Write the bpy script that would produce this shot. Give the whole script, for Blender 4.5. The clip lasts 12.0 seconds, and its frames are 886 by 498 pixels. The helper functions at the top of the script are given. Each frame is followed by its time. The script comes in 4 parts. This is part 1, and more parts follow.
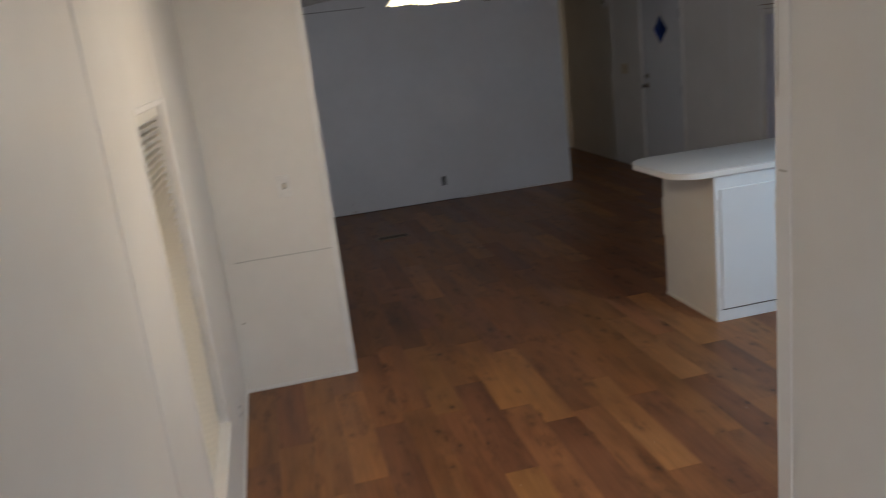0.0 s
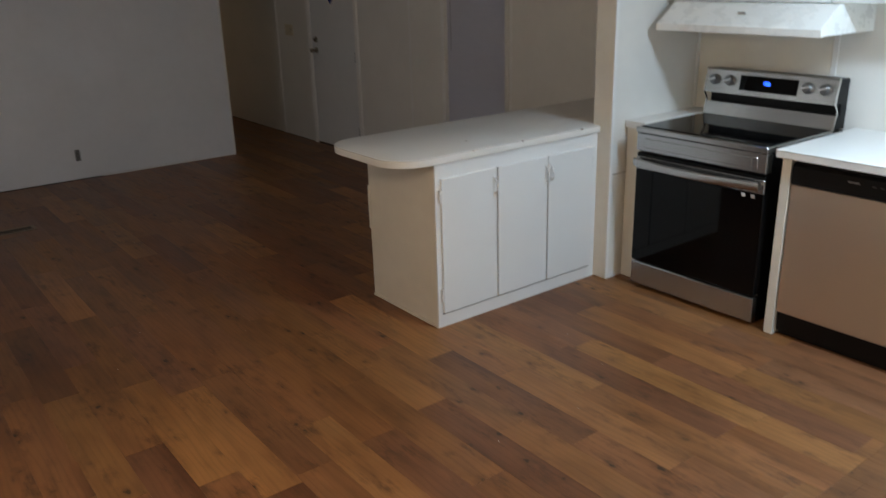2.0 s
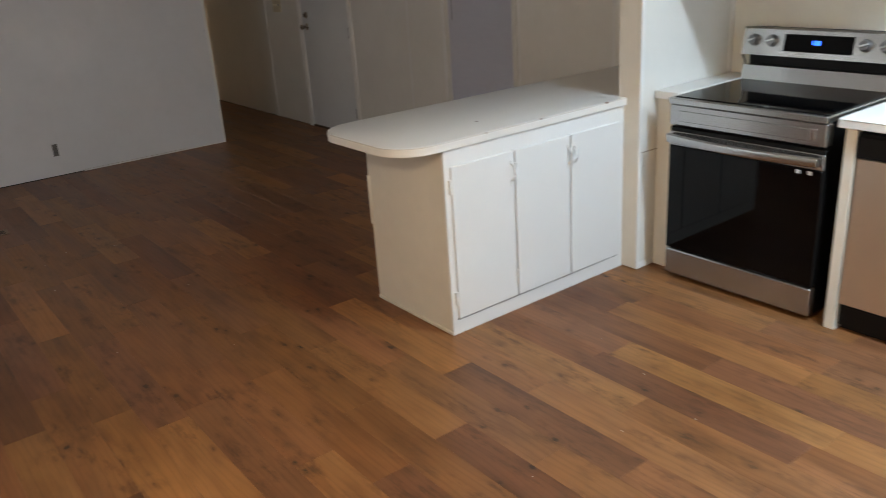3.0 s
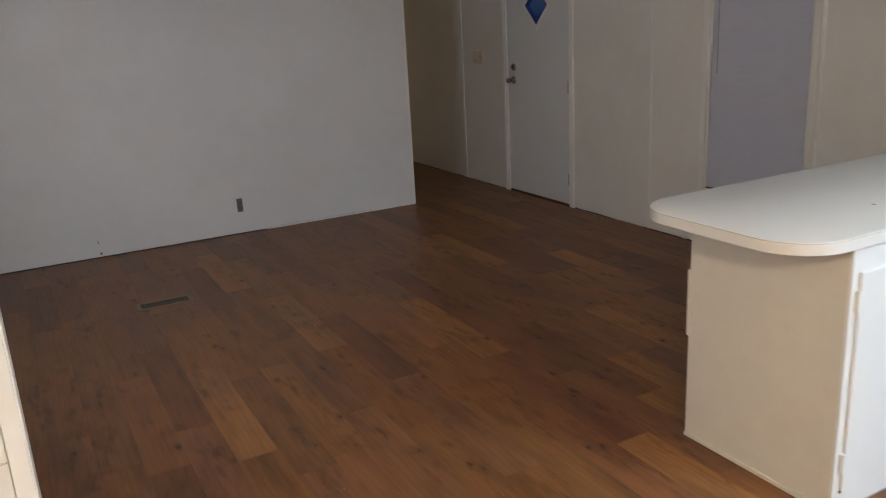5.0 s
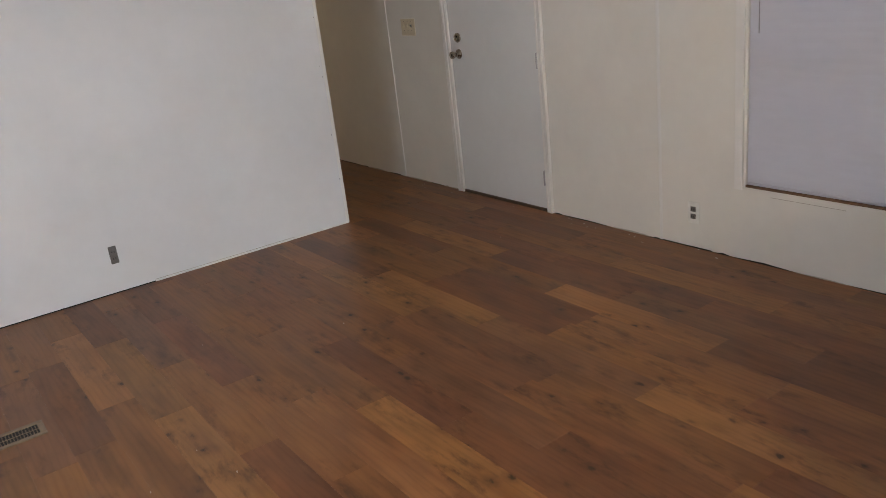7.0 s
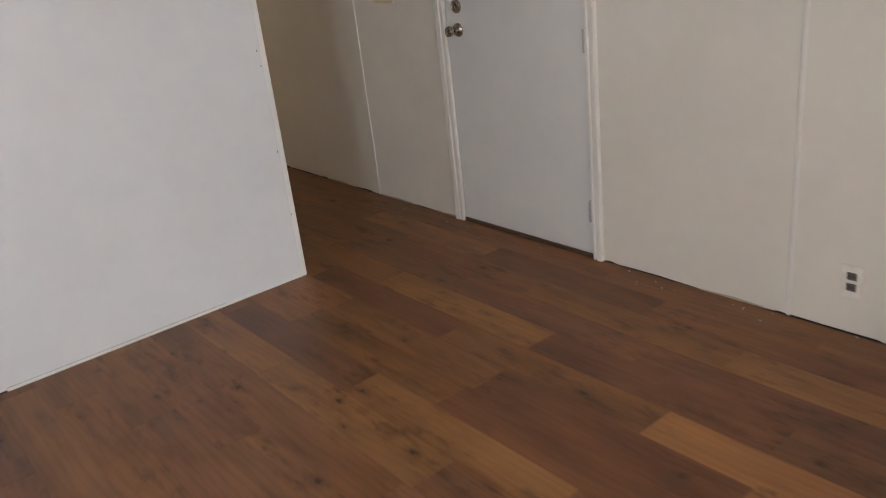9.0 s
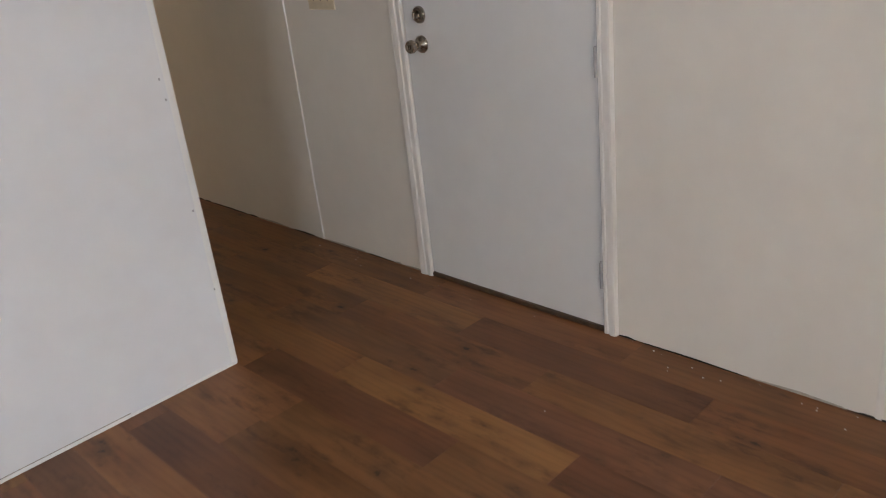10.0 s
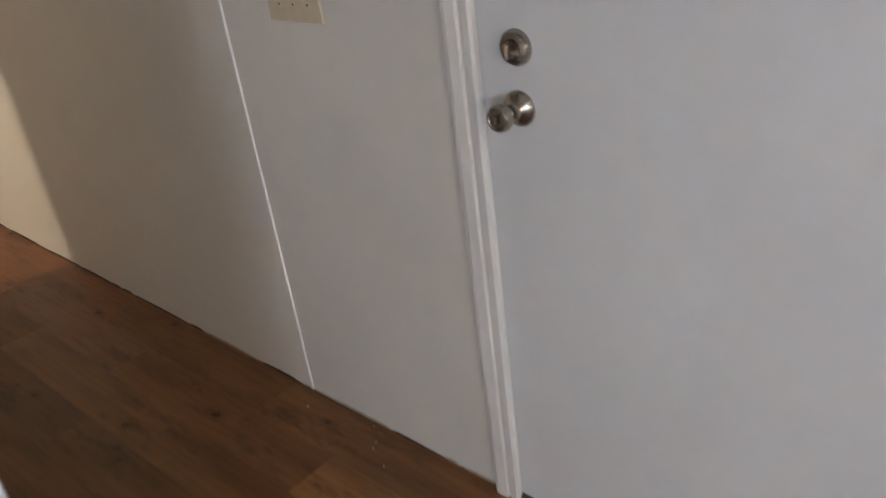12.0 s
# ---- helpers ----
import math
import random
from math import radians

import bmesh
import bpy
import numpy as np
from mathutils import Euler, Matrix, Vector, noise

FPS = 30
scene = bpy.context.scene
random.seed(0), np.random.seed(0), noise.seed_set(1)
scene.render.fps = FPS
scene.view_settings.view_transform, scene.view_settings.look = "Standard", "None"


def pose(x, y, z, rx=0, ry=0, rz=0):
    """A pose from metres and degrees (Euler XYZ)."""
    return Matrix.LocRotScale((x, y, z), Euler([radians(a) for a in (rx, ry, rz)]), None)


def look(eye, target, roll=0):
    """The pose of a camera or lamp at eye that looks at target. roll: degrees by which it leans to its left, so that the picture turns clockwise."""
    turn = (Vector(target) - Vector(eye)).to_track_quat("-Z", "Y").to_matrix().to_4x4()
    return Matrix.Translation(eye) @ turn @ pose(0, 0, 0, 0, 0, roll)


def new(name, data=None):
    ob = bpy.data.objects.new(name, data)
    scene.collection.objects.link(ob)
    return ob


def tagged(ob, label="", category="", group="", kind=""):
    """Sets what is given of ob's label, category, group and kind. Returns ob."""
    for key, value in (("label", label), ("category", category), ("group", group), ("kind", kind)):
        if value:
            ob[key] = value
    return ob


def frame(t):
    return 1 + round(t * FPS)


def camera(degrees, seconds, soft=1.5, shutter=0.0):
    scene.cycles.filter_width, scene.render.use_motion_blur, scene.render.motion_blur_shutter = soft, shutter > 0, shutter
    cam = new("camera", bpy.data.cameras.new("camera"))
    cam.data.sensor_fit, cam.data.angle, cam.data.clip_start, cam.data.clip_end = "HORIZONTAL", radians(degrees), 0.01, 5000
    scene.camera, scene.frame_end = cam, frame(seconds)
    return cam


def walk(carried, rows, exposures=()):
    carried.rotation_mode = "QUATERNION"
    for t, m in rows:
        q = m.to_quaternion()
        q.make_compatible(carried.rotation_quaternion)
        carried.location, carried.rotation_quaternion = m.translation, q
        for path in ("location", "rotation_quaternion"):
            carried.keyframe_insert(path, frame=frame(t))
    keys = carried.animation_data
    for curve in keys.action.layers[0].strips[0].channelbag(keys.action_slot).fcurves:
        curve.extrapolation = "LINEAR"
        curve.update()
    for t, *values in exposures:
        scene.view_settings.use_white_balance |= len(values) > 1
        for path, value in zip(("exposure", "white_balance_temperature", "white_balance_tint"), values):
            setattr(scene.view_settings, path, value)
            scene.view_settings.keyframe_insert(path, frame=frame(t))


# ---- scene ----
cam = camera(57.9, 12.0, soft=0.8, shutter=0.4)
PATH = [
    (0, (-0.104, 0.004, 1.746), (0.269, 1.902, 1.236), -6.8),
    (0.2, (-0.099, 0.084, 1.751), (0.409, 1.955, 1.259), -7.1),
    (0.5, (-0.099, 0.229, 1.736), (0.492, 2.076, 1.247), -5.7),
    (1, (0.009, 0.501, 1.74), (0.622, 2.351, 1.291), -5.2),
    (1.5, (0.065, 0.76, 1.698), (0.963, 2.489, 1.245), -3.2),
    (2, (0.009, 0.941, 1.714), (1.145, 2.448, 1.052), -1.6),
    (2.5, (0.113, 1.071, 1.686), (1.295, 2.512, 0.96), -3.4),
    (3, (0.273, 1.349, 1.647), (1.387, 2.846, 0.928), -3.9),
    (3.5, (0.227, 1.642, 1.597), (1.241, 3.214, 0.892), -2.0),
    (5.5, (0.228, 2.916, 1.505), (1.117, 4.629, 0.978), -3.9),
    (6, (0.394, 3.259, 1.511), (1.438, 4.829, 0.843), -9.5),
    (6.5, (0.601, 3.631, 1.526), (1.656, 5.203, 0.881), -7.1),
    (8.5, (1.364, 5.06, 1.473), (2.455, 6.553, 0.712), -6.6),
    (9, (1.572, 5.441, 1.422), (2.706, 6.909, 0.674), -6.6),
    (9.5, (1.762, 5.864, 1.421), (2.897, 7.322, 0.655), -5.7),
    (10, (2.003, 6.17, 1.418), (3.261, 7.513, 0.634), -6.4),
    (10.5, (2.29, 6.493, 1.401), (3.504, 7.811, 0.511), -6.4),
    (11, (2.478, 6.91, 1.407), (3.685, 8.194, 0.461), -5.7),
    (11.5, (2.742, 7.196, 1.408), (4.001, 8.443, 0.48), -7.8),
    (12, (3.007, 7.539, 1.403), (4.263, 8.789, 0.476), -7.7),
]
EXPOSURES = [(0, 0.04, 5650, 10), (1.5, 0.08, 5850, 10), (2, 0.26, 6300, 10), (2.5, 0.58, 6350, 10), (3.5, 1.18, 6450, 10), (5.5, 1.40, 6050, 10), (6.5, 2.08, 6050, 10), (8.5, 2.48, 6100, 10), (9.5, 2.56, 6050, 10), (10.5, 2.62, 5900, 10), (12, 2.84, 5650, 10)]
walk(cam, [(t, look(eye, target, roll)) for t, eye, target, roll in PATH], EXPOSURES)

# ---- world and large lights ----
world = bpy.data.worlds.new("dusk_sky")
scene.world = world
world.use_nodes = True
_wn = world.node_tree
_sky = _wn.nodes.new("ShaderNodeTexSky")
_sky.sky_type = 'NISHITA'
_sky.sun_disc = False
_sky.sun_elevation = radians(10)
_sky.sun_rotation = radians(180)
_wn.links.new(_sky.outputs[0], _wn.nodes["Background"].inputs[0])
_wn.nodes["Background"].inputs[1].default_value = 0.06


def lamp(name, kind, place, watts, colour, size=0.1, target=None):
    d = bpy.data.lights.new(name, kind)
    d.energy, d.color = watts, colour
    if kind == 'AREA':
        d.shape, d.size = 'DISK', size
    else:
        d.shadow_soft_size = size
    ob = new(name, d)
    ob.matrix_world = look(place, target) if target else pose(*place)
    return ob


KITCHEN_LAMP = (3.07, 1.85)
COOL, WARM, NEUTRAL = (0.63, 0.83, 1.0), (1.0, 0.76, 0.48), (1.0, 0.955, 0.93)
_tube = lamp("kitchen_light", 'AREA', (*KITCHEN_LAMP, 2.130), 29, COOL, 0.16)
_tube.data.shape, _tube.data.size_y = 'RECTANGLE', 1.1
# Added lamp behind the viewpoint that brightens the passage walls.
lamp("entry_fill_light", 'AREA', (-0.15, -0.9, 2.0), 15, NEUTRAL, 0.3)
lamp("hall_room_lamp", 'POINT', (2.2, 11.38, 1.25), 10, WARM, 0.06)
# Added lamp at the unseen living window, tilted up to brighten the walls.
lamp("living_wall_fill", 'AREA', (-0.40, 5.40, 1.3), 5.3, (0.93, 0.95, 0.98), 0.9, (3.3, 7.3, 3.4))


# ---- materials ----
def material(name, colour, rough=0.5, metal=0.0):
    m = bpy.data.materials.new(name)
    m.use_nodes = True
    b = m.node_tree.nodes["Principled BSDF"]
    b.inputs["Base Color"].default_value = (*colour, 1)
    b.inputs["Roughness"].default_value = rough
    b.inputs["Metallic"].default_value = metal
    return m, m.node_tree, b


def coords(tree, stretch=(1, 1, 1), world_space=True):
    """Texture coordinates in metres, stretched along the axes."""
    mp = tree.nodes.new("ShaderNodeMapping")
    mp.inputs["Scale"].default_value = stretch
    if world_space:
        g = tree.nodes.new("ShaderNodeNewGeometry")
        tree.links.new(g.outputs["Position"], mp.inputs["Vector"])
    else:
        g = tree.nodes.new("ShaderNodeTexCoord")
        tree.links.new(g.outputs["Object"], mp.inputs["Vector"])
    return mp.outputs[0]


def noise_tex(tree, vec, scale, detail=3, rough=0.55):
    n = tree.nodes.new("ShaderNodeTexNoise")
    n.inputs["Scale"].default_value = scale
    n.inputs["Detail"].default_value = detail
    n.inputs["Roughness"].default_value = rough
    tree.links.new(vec, n.inputs["Vector"])
    return n.outputs["Fac"]


def ramp(tree, fac, stops):
    r = tree.nodes.new("ShaderNodeValToRGB")
    r.color_ramp.elements[0].position, r.color_ramp.elements[0].color = stops[0][0], (*stops[0][1], 1)
    r.color_ramp.elements[1].position, r.color_ramp.elements[1].color = stops[-1][0], (*stops[-1][1], 1)
    for p, c in stops[1:-1]:
        e = r.color_ramp.elements.new(p)
        e.color = (*c, 1)
    tree.links.new(fac, r.inputs[0])
    return r.outputs[0]


def mixed(tree, kind, fac, a, b):
    m = tree.nodes.new("ShaderNodeMix")
    m.data_type, m.blend_type = 'RGBA', kind
    for slot, v in ((0, fac), (6, a), (7, b)):
        if isinstance(v, (float, int)):
            m.inputs[slot].default_value = v
        elif isinstance(v, tuple):
            m.inputs[slot].default_value = (*v, 1)
        else:
            tree.links.new(v, m.inputs[slot])
    return m.outputs[2]


def sums(tree, op, a, b):
    m = tree.nodes.new("ShaderNodeMath")
    m.operation = op
    for slot, v in ((0, a), (1, b)):
        if isinstance(v, (float, int)):
            m.inputs[slot].default_value = v
        else:
            tree.links.new(v, m.inputs[slot])
    return m.outputs[0]


def bump(tree, bsdf, height, strength, distance):
    b = tree.nodes.new("ShaderNodeBump")
    b.inputs["Strength"].default_value, b.inputs["Distance"].default_value = strength, distance
    tree.links.new(height, b.inputs["Height"])
    tree.links.new(b.outputs[0], bsdf.inputs["Normal"])


def paint(name, colour, rough=0.5, dirt=0.06, wave=0.35, grain=0.25, sheen=0.09):
    """Painted panel: faint blotches, roller grain and slightly buckled board."""
    m, t, b = material(name, colour, rough)
    v = coords(t)
    big = noise_tex(t, v, 1.7, 4)
    small = noise_tex(t, v, 14, 3)
    dark = tuple(c * (1 - 2.2 * dirt) for c in colour)
    light = tuple(min(1, c * (1 + 0.5 * dirt)) for c in colour)
    base = ramp(t, sums(t, 'ADD', sums(t, 'MULTIPLY', big, 0.75), sums(t, 'MULTIPLY', small, 0.25)), ((0.3, dark), (0.65, light)))
    t.links.new(base, b.inputs["Base Color"])
    fine = noise_tex(t, v, 420, 2)
    h = sums(t, 'ADD', sums(t, 'MULTIPLY', noise_tex(t, v, 2.4, 2), wave * 8), sums(t, 'MULTIPLY', fine, grain))
    bump(t, b, h, 0.35, 0.002)
    t.links.new(ramp(t, small, ((0.3, (rough - sheen,) * 3), (0.7, (rough + sheen,) * 3))), b.inputs["Roughness"])
    return m


def plain(name, colour, rough=0.5, metal=0.0, vary=0.08, scale=30):
    """Small hardware and plastics: a little mottling and fine relief."""
    m, t, b = material(name, colour, rough, metal)
    v = coords(t, world_space=False)
    n = noise_tex(t, v, scale, 3)
    t.links.new(ramp(t, n, ((0.3, tuple(c * (1 - vary) for c in colour)), (0.7, tuple(min(1, c * (1 + vary)) for c in colour)))), b.inputs["Base Color"])
    t.links.new(ramp(t, n, ((0.3, (max(0.02, rough * 0.85),) * 3), (0.7, (min(1, rough * 1.15),) * 3))), b.inputs["Roughness"])
    return m


def brushed(name, colour, rough, stretch):
    """Brushed metal, streaked along one axis."""
    m, t, b = material(name, colour, rough, 1.0)
    n = noise_tex(t, coords(t, stretch), 6, 4, 0.7)
    t.links.new(ramp(t, n, ((0.25, (rough - 0.012,) * 3), (0.75, (rough + 0.012,) * 3))), b.inputs["Roughness"])
    t.links.new(ramp(t, n, ((0.2, tuple(c * 0.985 for c in colour)), (0.8, colour))), b.inputs["Base Color"])
    return m


def plank_material():
    """Wood-look vinyl: the object's own colour is the plank's tone; grain, blotches and knots run along it."""
    m, t, b = material("vinyl_plank", (0.2, 0.1, 0.05), 0.42)
    info = t.nodes.new("ShaderNodeObjectInfo")
    tc = t.nodes.new("ShaderNodeTexCoord")
    add = t.nodes.new("ShaderNodeVectorMath")
    add.operation = 'ADD'
    shift = t.nodes.new("ShaderNodeCombineXYZ")
    t.links.new(sums(t, 'MULTIPLY', info.outputs["Random"], 37.0), shift.inputs[0])
    t.links.new(sums(t, 'MULTIPLY', info.outputs["Random"], 91.0), shift.inputs[1])
    t.links.new(tc.outputs["Object"], add.inputs[0])
    t.links.new(shift.outputs[0], add.inputs[1])
    vec = add.outputs[0]

    def stretched(s):
        mp = t.nodes.new("ShaderNodeMapping")
        mp.inputs["Scale"].default_value = s
        t.links.new(vec, mp.inputs["Vector"])
        return mp.outputs[0]
    warp = noise_tex(t, stretched((6, 1.5, 1)), 1.0, 2)
    grain = noise_tex(t, stretched((46, 2.0, 1)), 1.0, 5, 0.6)
    fibre = noise_tex(t, stretched((230, 6, 1)), 1.0, 3, 0.6)
    cloud = noise_tex(t, stretched((7, 1.1, 1)), 1.0, 3, 0.5)
    streak = noise_tex(t, stretched((19, 5.2, 1)), 1.0, 5, 0.72)
    rings = t.nodes.new("ShaderNodeTexWave")
    rings.wave_type, rings.bands_direction = 'BANDS', 'X'
    rings.inputs["Scale"].default_value = 9.0
    rings.inputs["Distortion"].default_value = 9.0
    rings.inputs["Detail"].default_value = 2.0
    rings.inputs["Detail Scale"].default_value = 0.8
    t.links.new(stretched((1.3, 0.22, 1)), rings.inputs["Vector"])
    tone = mixed(t, 'MULTIPLY', 0.34, info.outputs["Color"], ramp(t, grain, ((0.30, (0.72, 0.70, 0.68)), (0.5, (1, 1, 1)), (0.75, (1.12, 1.10, 1.06)))))
    tone = mixed(t, 'MULTIPLY', 0.9, tone, ramp(t, cloud, ((0.30, (0.70, 0.64, 0.60)), (0.46, (0.95, 0.94, 0.93)), (0.68, (1.18, 1.18, 1.14)))))
    patch = noise_tex(t, stretched((14, 3.2, 1)), 1.0, 3, 0.5)
    tone = mixed(t, 'MULTIPLY', 0.6, tone, ramp(t, patch, ((0.34, (0.72, 0.69, 0.66)), (0.5, (1, 1, 1)), (0.66, (1.16, 1.14, 1.10)))))
    tone = mixed(t, 'MULTIPLY', 0.08, tone, ramp(t, fibre, ((0.3, (0.7, 0.68, 0.66)), (0.6, (1.05, 1.05, 1.05)))))
    tone = mixed(t, 'MULTIPLY', 0.26, tone, ramp(t, rings.outputs["Fac"], ((0.0, (0.66, 0.63, 0.6)), (0.35, (1, 1, 1)), (1.0, (1.06, 1.05, 1.04)))))
    # dark, broken figure round the knots
    gate = ramp(t, warp, ((0.44, (0, 0, 0)), (0.58, (1, 1, 1))))
    figure = sums(t, 'MULTIPLY', ramp(t, streak, ((0.50, (0, 0, 0)), (0.66, (1, 1, 1)))), gate)
    tone = mixed(t, 'MIX', sums(t, 'MULTIPLY', figure, 0.74), tone, (0.060, 0.024, 0.011))
    vor = t.nodes.new("ShaderNodeTexVoronoi")
    vor.inputs["Scale"].default_value = 1.0
    vor.inputs["Randomness"].default_value = 1.0
    t.links.new(stretched((12.5, 8, 1)), vor.inputs["Vector"])
    ragged = noise_tex(t, stretched((70, 45, 1)), 1.0, 3, 0.6)
    wob = sums(t, 'ADD', vor.outputs["Distance"], sums(t, 'MULTIPLY', ragged, 0.34))
    knotty = ramp(t, warp, ((0.48, (0, 0, 0)), (0.58, (1, 1, 1))))
    halo = ramp(t, wob, ((0.28, (1, 1, 1)), (0.58, (0, 0, 0))))
    knot = ramp(t, wob, ((0.24, (1, 1, 1)), (0.33, (0, 0, 0))))
    tone = mixed(t, 'MIX', sums(t, 'MULTIPLY', sums(t, 'MULTIPLY', halo, knotty), 0.5), tone, (0.075, 0.032, 0.015))
    tone = mixed(t, 'MIX', sums(t, 'MULTIPLY', sums(t, 'MULTIPLY', knot, knotty), 0.88), tone, (0.022, 0.010, 0.006))
    t.links.new(tone, b.inputs["Base Color"])
    t.links.new(ramp(t, cloud, ((0.3, (0.36, 0.36, 0.36)), (0.7, (0.48, 0.48, 0.48)))), b.inputs["Roughness"])
    b.inputs["Specular IOR Level"].default_value = 0.40
    bump(t, b, sums(t, 'ADD', grain, sums(t, 'MULTIPLY', fibre, 0.6)), 0.08, 0.001)
    return m


WALL = paint("wall_paint", (0.762, 0.738, 0.692), 0.5, 0.035, 0.2)
# Wall paint with the cool light on the end wall mixed into its colour.
WALL_COOL_LIT = paint("wall_paint_cool_lit", (0.735, 0.728, 0.742), 0.5, 0.035, 0.2)
CEIL = paint("ceiling_paint", (0.70, 0.68, 0.65), 0.7, 0.06, 0.5, 1.2)
TRIM = paint("trim_paint", (0.80, 0.785, 0.76), 0.38, 0.05, 0.1, 0.15)
CABINET = paint("cabinet_paint", (0.80, 0.80, 0.79), 0.40, 0.012, 0.05, 0.2, 0.03)
# Cream of the cream panels; also paints warm light into island side, wall end.
SIDE = paint("cream_warm_lit_paint", (0.76, 0.71, 0.62), 0.45, 0.05, 0.12, 0.3)
EDGE = paint("edge_laminate", (0.78, 0.755, 0.71), 0.36, 0.02, 0.0, 0.02, 0.02)
LAMINATE = paint("countertop_laminate", (0.77, 0.75, 0.715), 0.36, 0.012, 0.0, 0.02, 0.02)
DOORPAINT = paint("door_paint", (0.725, 0.735, 0.745), 0.42, 0.03, 0.1, 0.3)
APPLIANCE_WHITE = paint("hood_enamel", (0.80, 0.79, 0.75), 0.3, 0.03, 0.05, 0.1)
PLANK = plank_material()
SUBFLOOR = plain("subfloor", (0.035, 0.022, 0.015), 0.8)
STEEL = brushed("stainless_steel", (0.45, 0.448, 0.445), 0.25, (2, 1.5, 320))
STEEL_WARM = brushed("stainless_panel", (0.74, 0.67, 0.59), 0.36, (3, 120, 2))
BRIGHT = plain("polished_steel", (0.72, 0.72, 0.72), 0.18, 1.0, 0.04)
NICKEL = plain("satin_nickel", (0.37, 0.33, 0.28), 0.26, 1.0, 0.1)
KNOB_METAL = plain("knob_metal", (0.24, 0.24, 0.245), 0.36, 1.0, 0.05)
THRESHOLD = plain("worn_threshold", (0.085, 0.052, 0.032), 0.5, 0.0, 0.3)
# Dark colour of the sheet added behind the slat blinds.
SLAT_BACKING = plain("slat_backing_dark", (0.035, 0.033, 0.032), 0.8, 0.0, 0.2, 200)
# Grey that paints shade onto the door hinges and into the hinge-side gap.
HINGE_SHADE = plain("hinge_shade_grey", (0.40, 0.40, 0.42), 0.45, 0.0, 0.15)
BRASS = plain("brass", (0.62, 0.42, 0.16), 0.24, 1.0, 0.1)
BLACK = plain("black_plastic", (0.004, 0.004, 0.0045), 0.42)
GLOSS_BLACK = plain("black_glass", (0.001, 0.001, 0.0012), 0.05)
GLOSS_BLACK.node_tree.nodes["Principled BSDF"].inputs["Specular IOR Level"].default_value = 0.20
BLACK.node_tree.nodes["Principled BSDF"].inputs["Specular IOR Level"].default_value = 0.25
DARK = plain("gap_and_shade_dark", (0.02, 0.018, 0.016), 0.9)
CREAM = plain("cream_plastic", (0.66, 0.58, 0.43), 0.38)
WHITE_PLASTIC = plain("white_plastic", (0.75, 0.74, 0.71), 0.36)
GREY_PLASTIC = plain("grey_plastic", (0.13, 0.12, 0.115), 0.45)
TAN_METAL = plain("tan_painted_metal", (0.20, 0.14, 0.085), 0.45, 0.0, 0.2)
SLAT = plain("blind_slat", (0.70, 0.67, 0.60), 0.42)
FAN_WOOD = plain("fan_blade_finish", (0.10, 0.075, 0.06), 0.4, 0.0, 0.2)
RUST = plain("worn_edge", (0.16, 0.09, 0.05), 0.8, 0.0, 0.3)
SCUFF = plain("scuffed_paint", (0.40, 0.36, 0.31), 0.6, 0.0, 0.2)
FROST = plain("frosted_glass_shade", (0.30, 0.29, 0.28), 0.3)
OUTSIDE = plain("dry_ground", (0.10, 0.085, 0.06), 0.95, 0.0, 0.3, 2)

_m, _t, _b = material("window_glass", (1, 1, 1), 0.02)
_b.inputs["Transmission Weight"].default_value = 1.0
_b.inputs["IOR"].default_value = 1.45
GLASS = _m
_m, _t, _b = material("blue_window_film", (0.03, 0.07, 0.30), 0.08)
_b.inputs["Transmission Weight"].default_value = 1.0
_b.inputs["IOR"].default_value = 1.3
BLUE_GLASS = _m

_m, _t, _b = material("shade_fabric", (0.66, 0.65, 0.71), 0.8)
_tr = _t.nodes.new("ShaderNodeBsdfTranslucent")
_tr.inputs[0].default_value = (0.70, 0.70, 0.80, 1)
_mx = _t.nodes.new("ShaderNodeMixShader")
_mx.inputs[0].default_value = 0.45
_v = coords(_t, (1, 1, 1))
_n = noise_tex(_t, coords(_t, (1, 3, 12)), 3, 3)
_t.links.new(ramp(_t, _n, ((0.3, (0.76, 0.75, 0.80)), (0.7, (0.80, 0.79, 0.84)))), _b.inputs["Base Color"])
_t.links.new(_b.outputs[0], _mx.inputs[1])
_t.links.new(_tr.outputs[0], _mx.inputs[2])
_t.links.new(_mx.outputs[0], _t.nodes["Material Output"].inputs[0])
FABRIC = _m


def glowing(name, colour, strength):
    m, t, b = material(name, colour, 0.4)
    b.inputs["Emission Color"].default_value = (*colour, 1)
    b.inputs["Emission Strength"].default_value = strength
    return m


LIT_GLASS = glowing("lit_glass_shade", (1.0, 0.84, 0.56), 1.5)
LIT_PANEL = glowing("lit_diffuser", (0.85, 0.93, 1.0), 4.0)
BLUE_LED = glowing("blue_display_light", (0.02, 0.10, 1.0), 3.0)
BADGE = plain("badge_print", (0.28, 0.28, 0.28), 0.5)
WHITE_MARK = plain("printed_marking", (0.6, 0.6, 0.6), 0.5)

# ---- mesh helpers ----
PLACE = {}


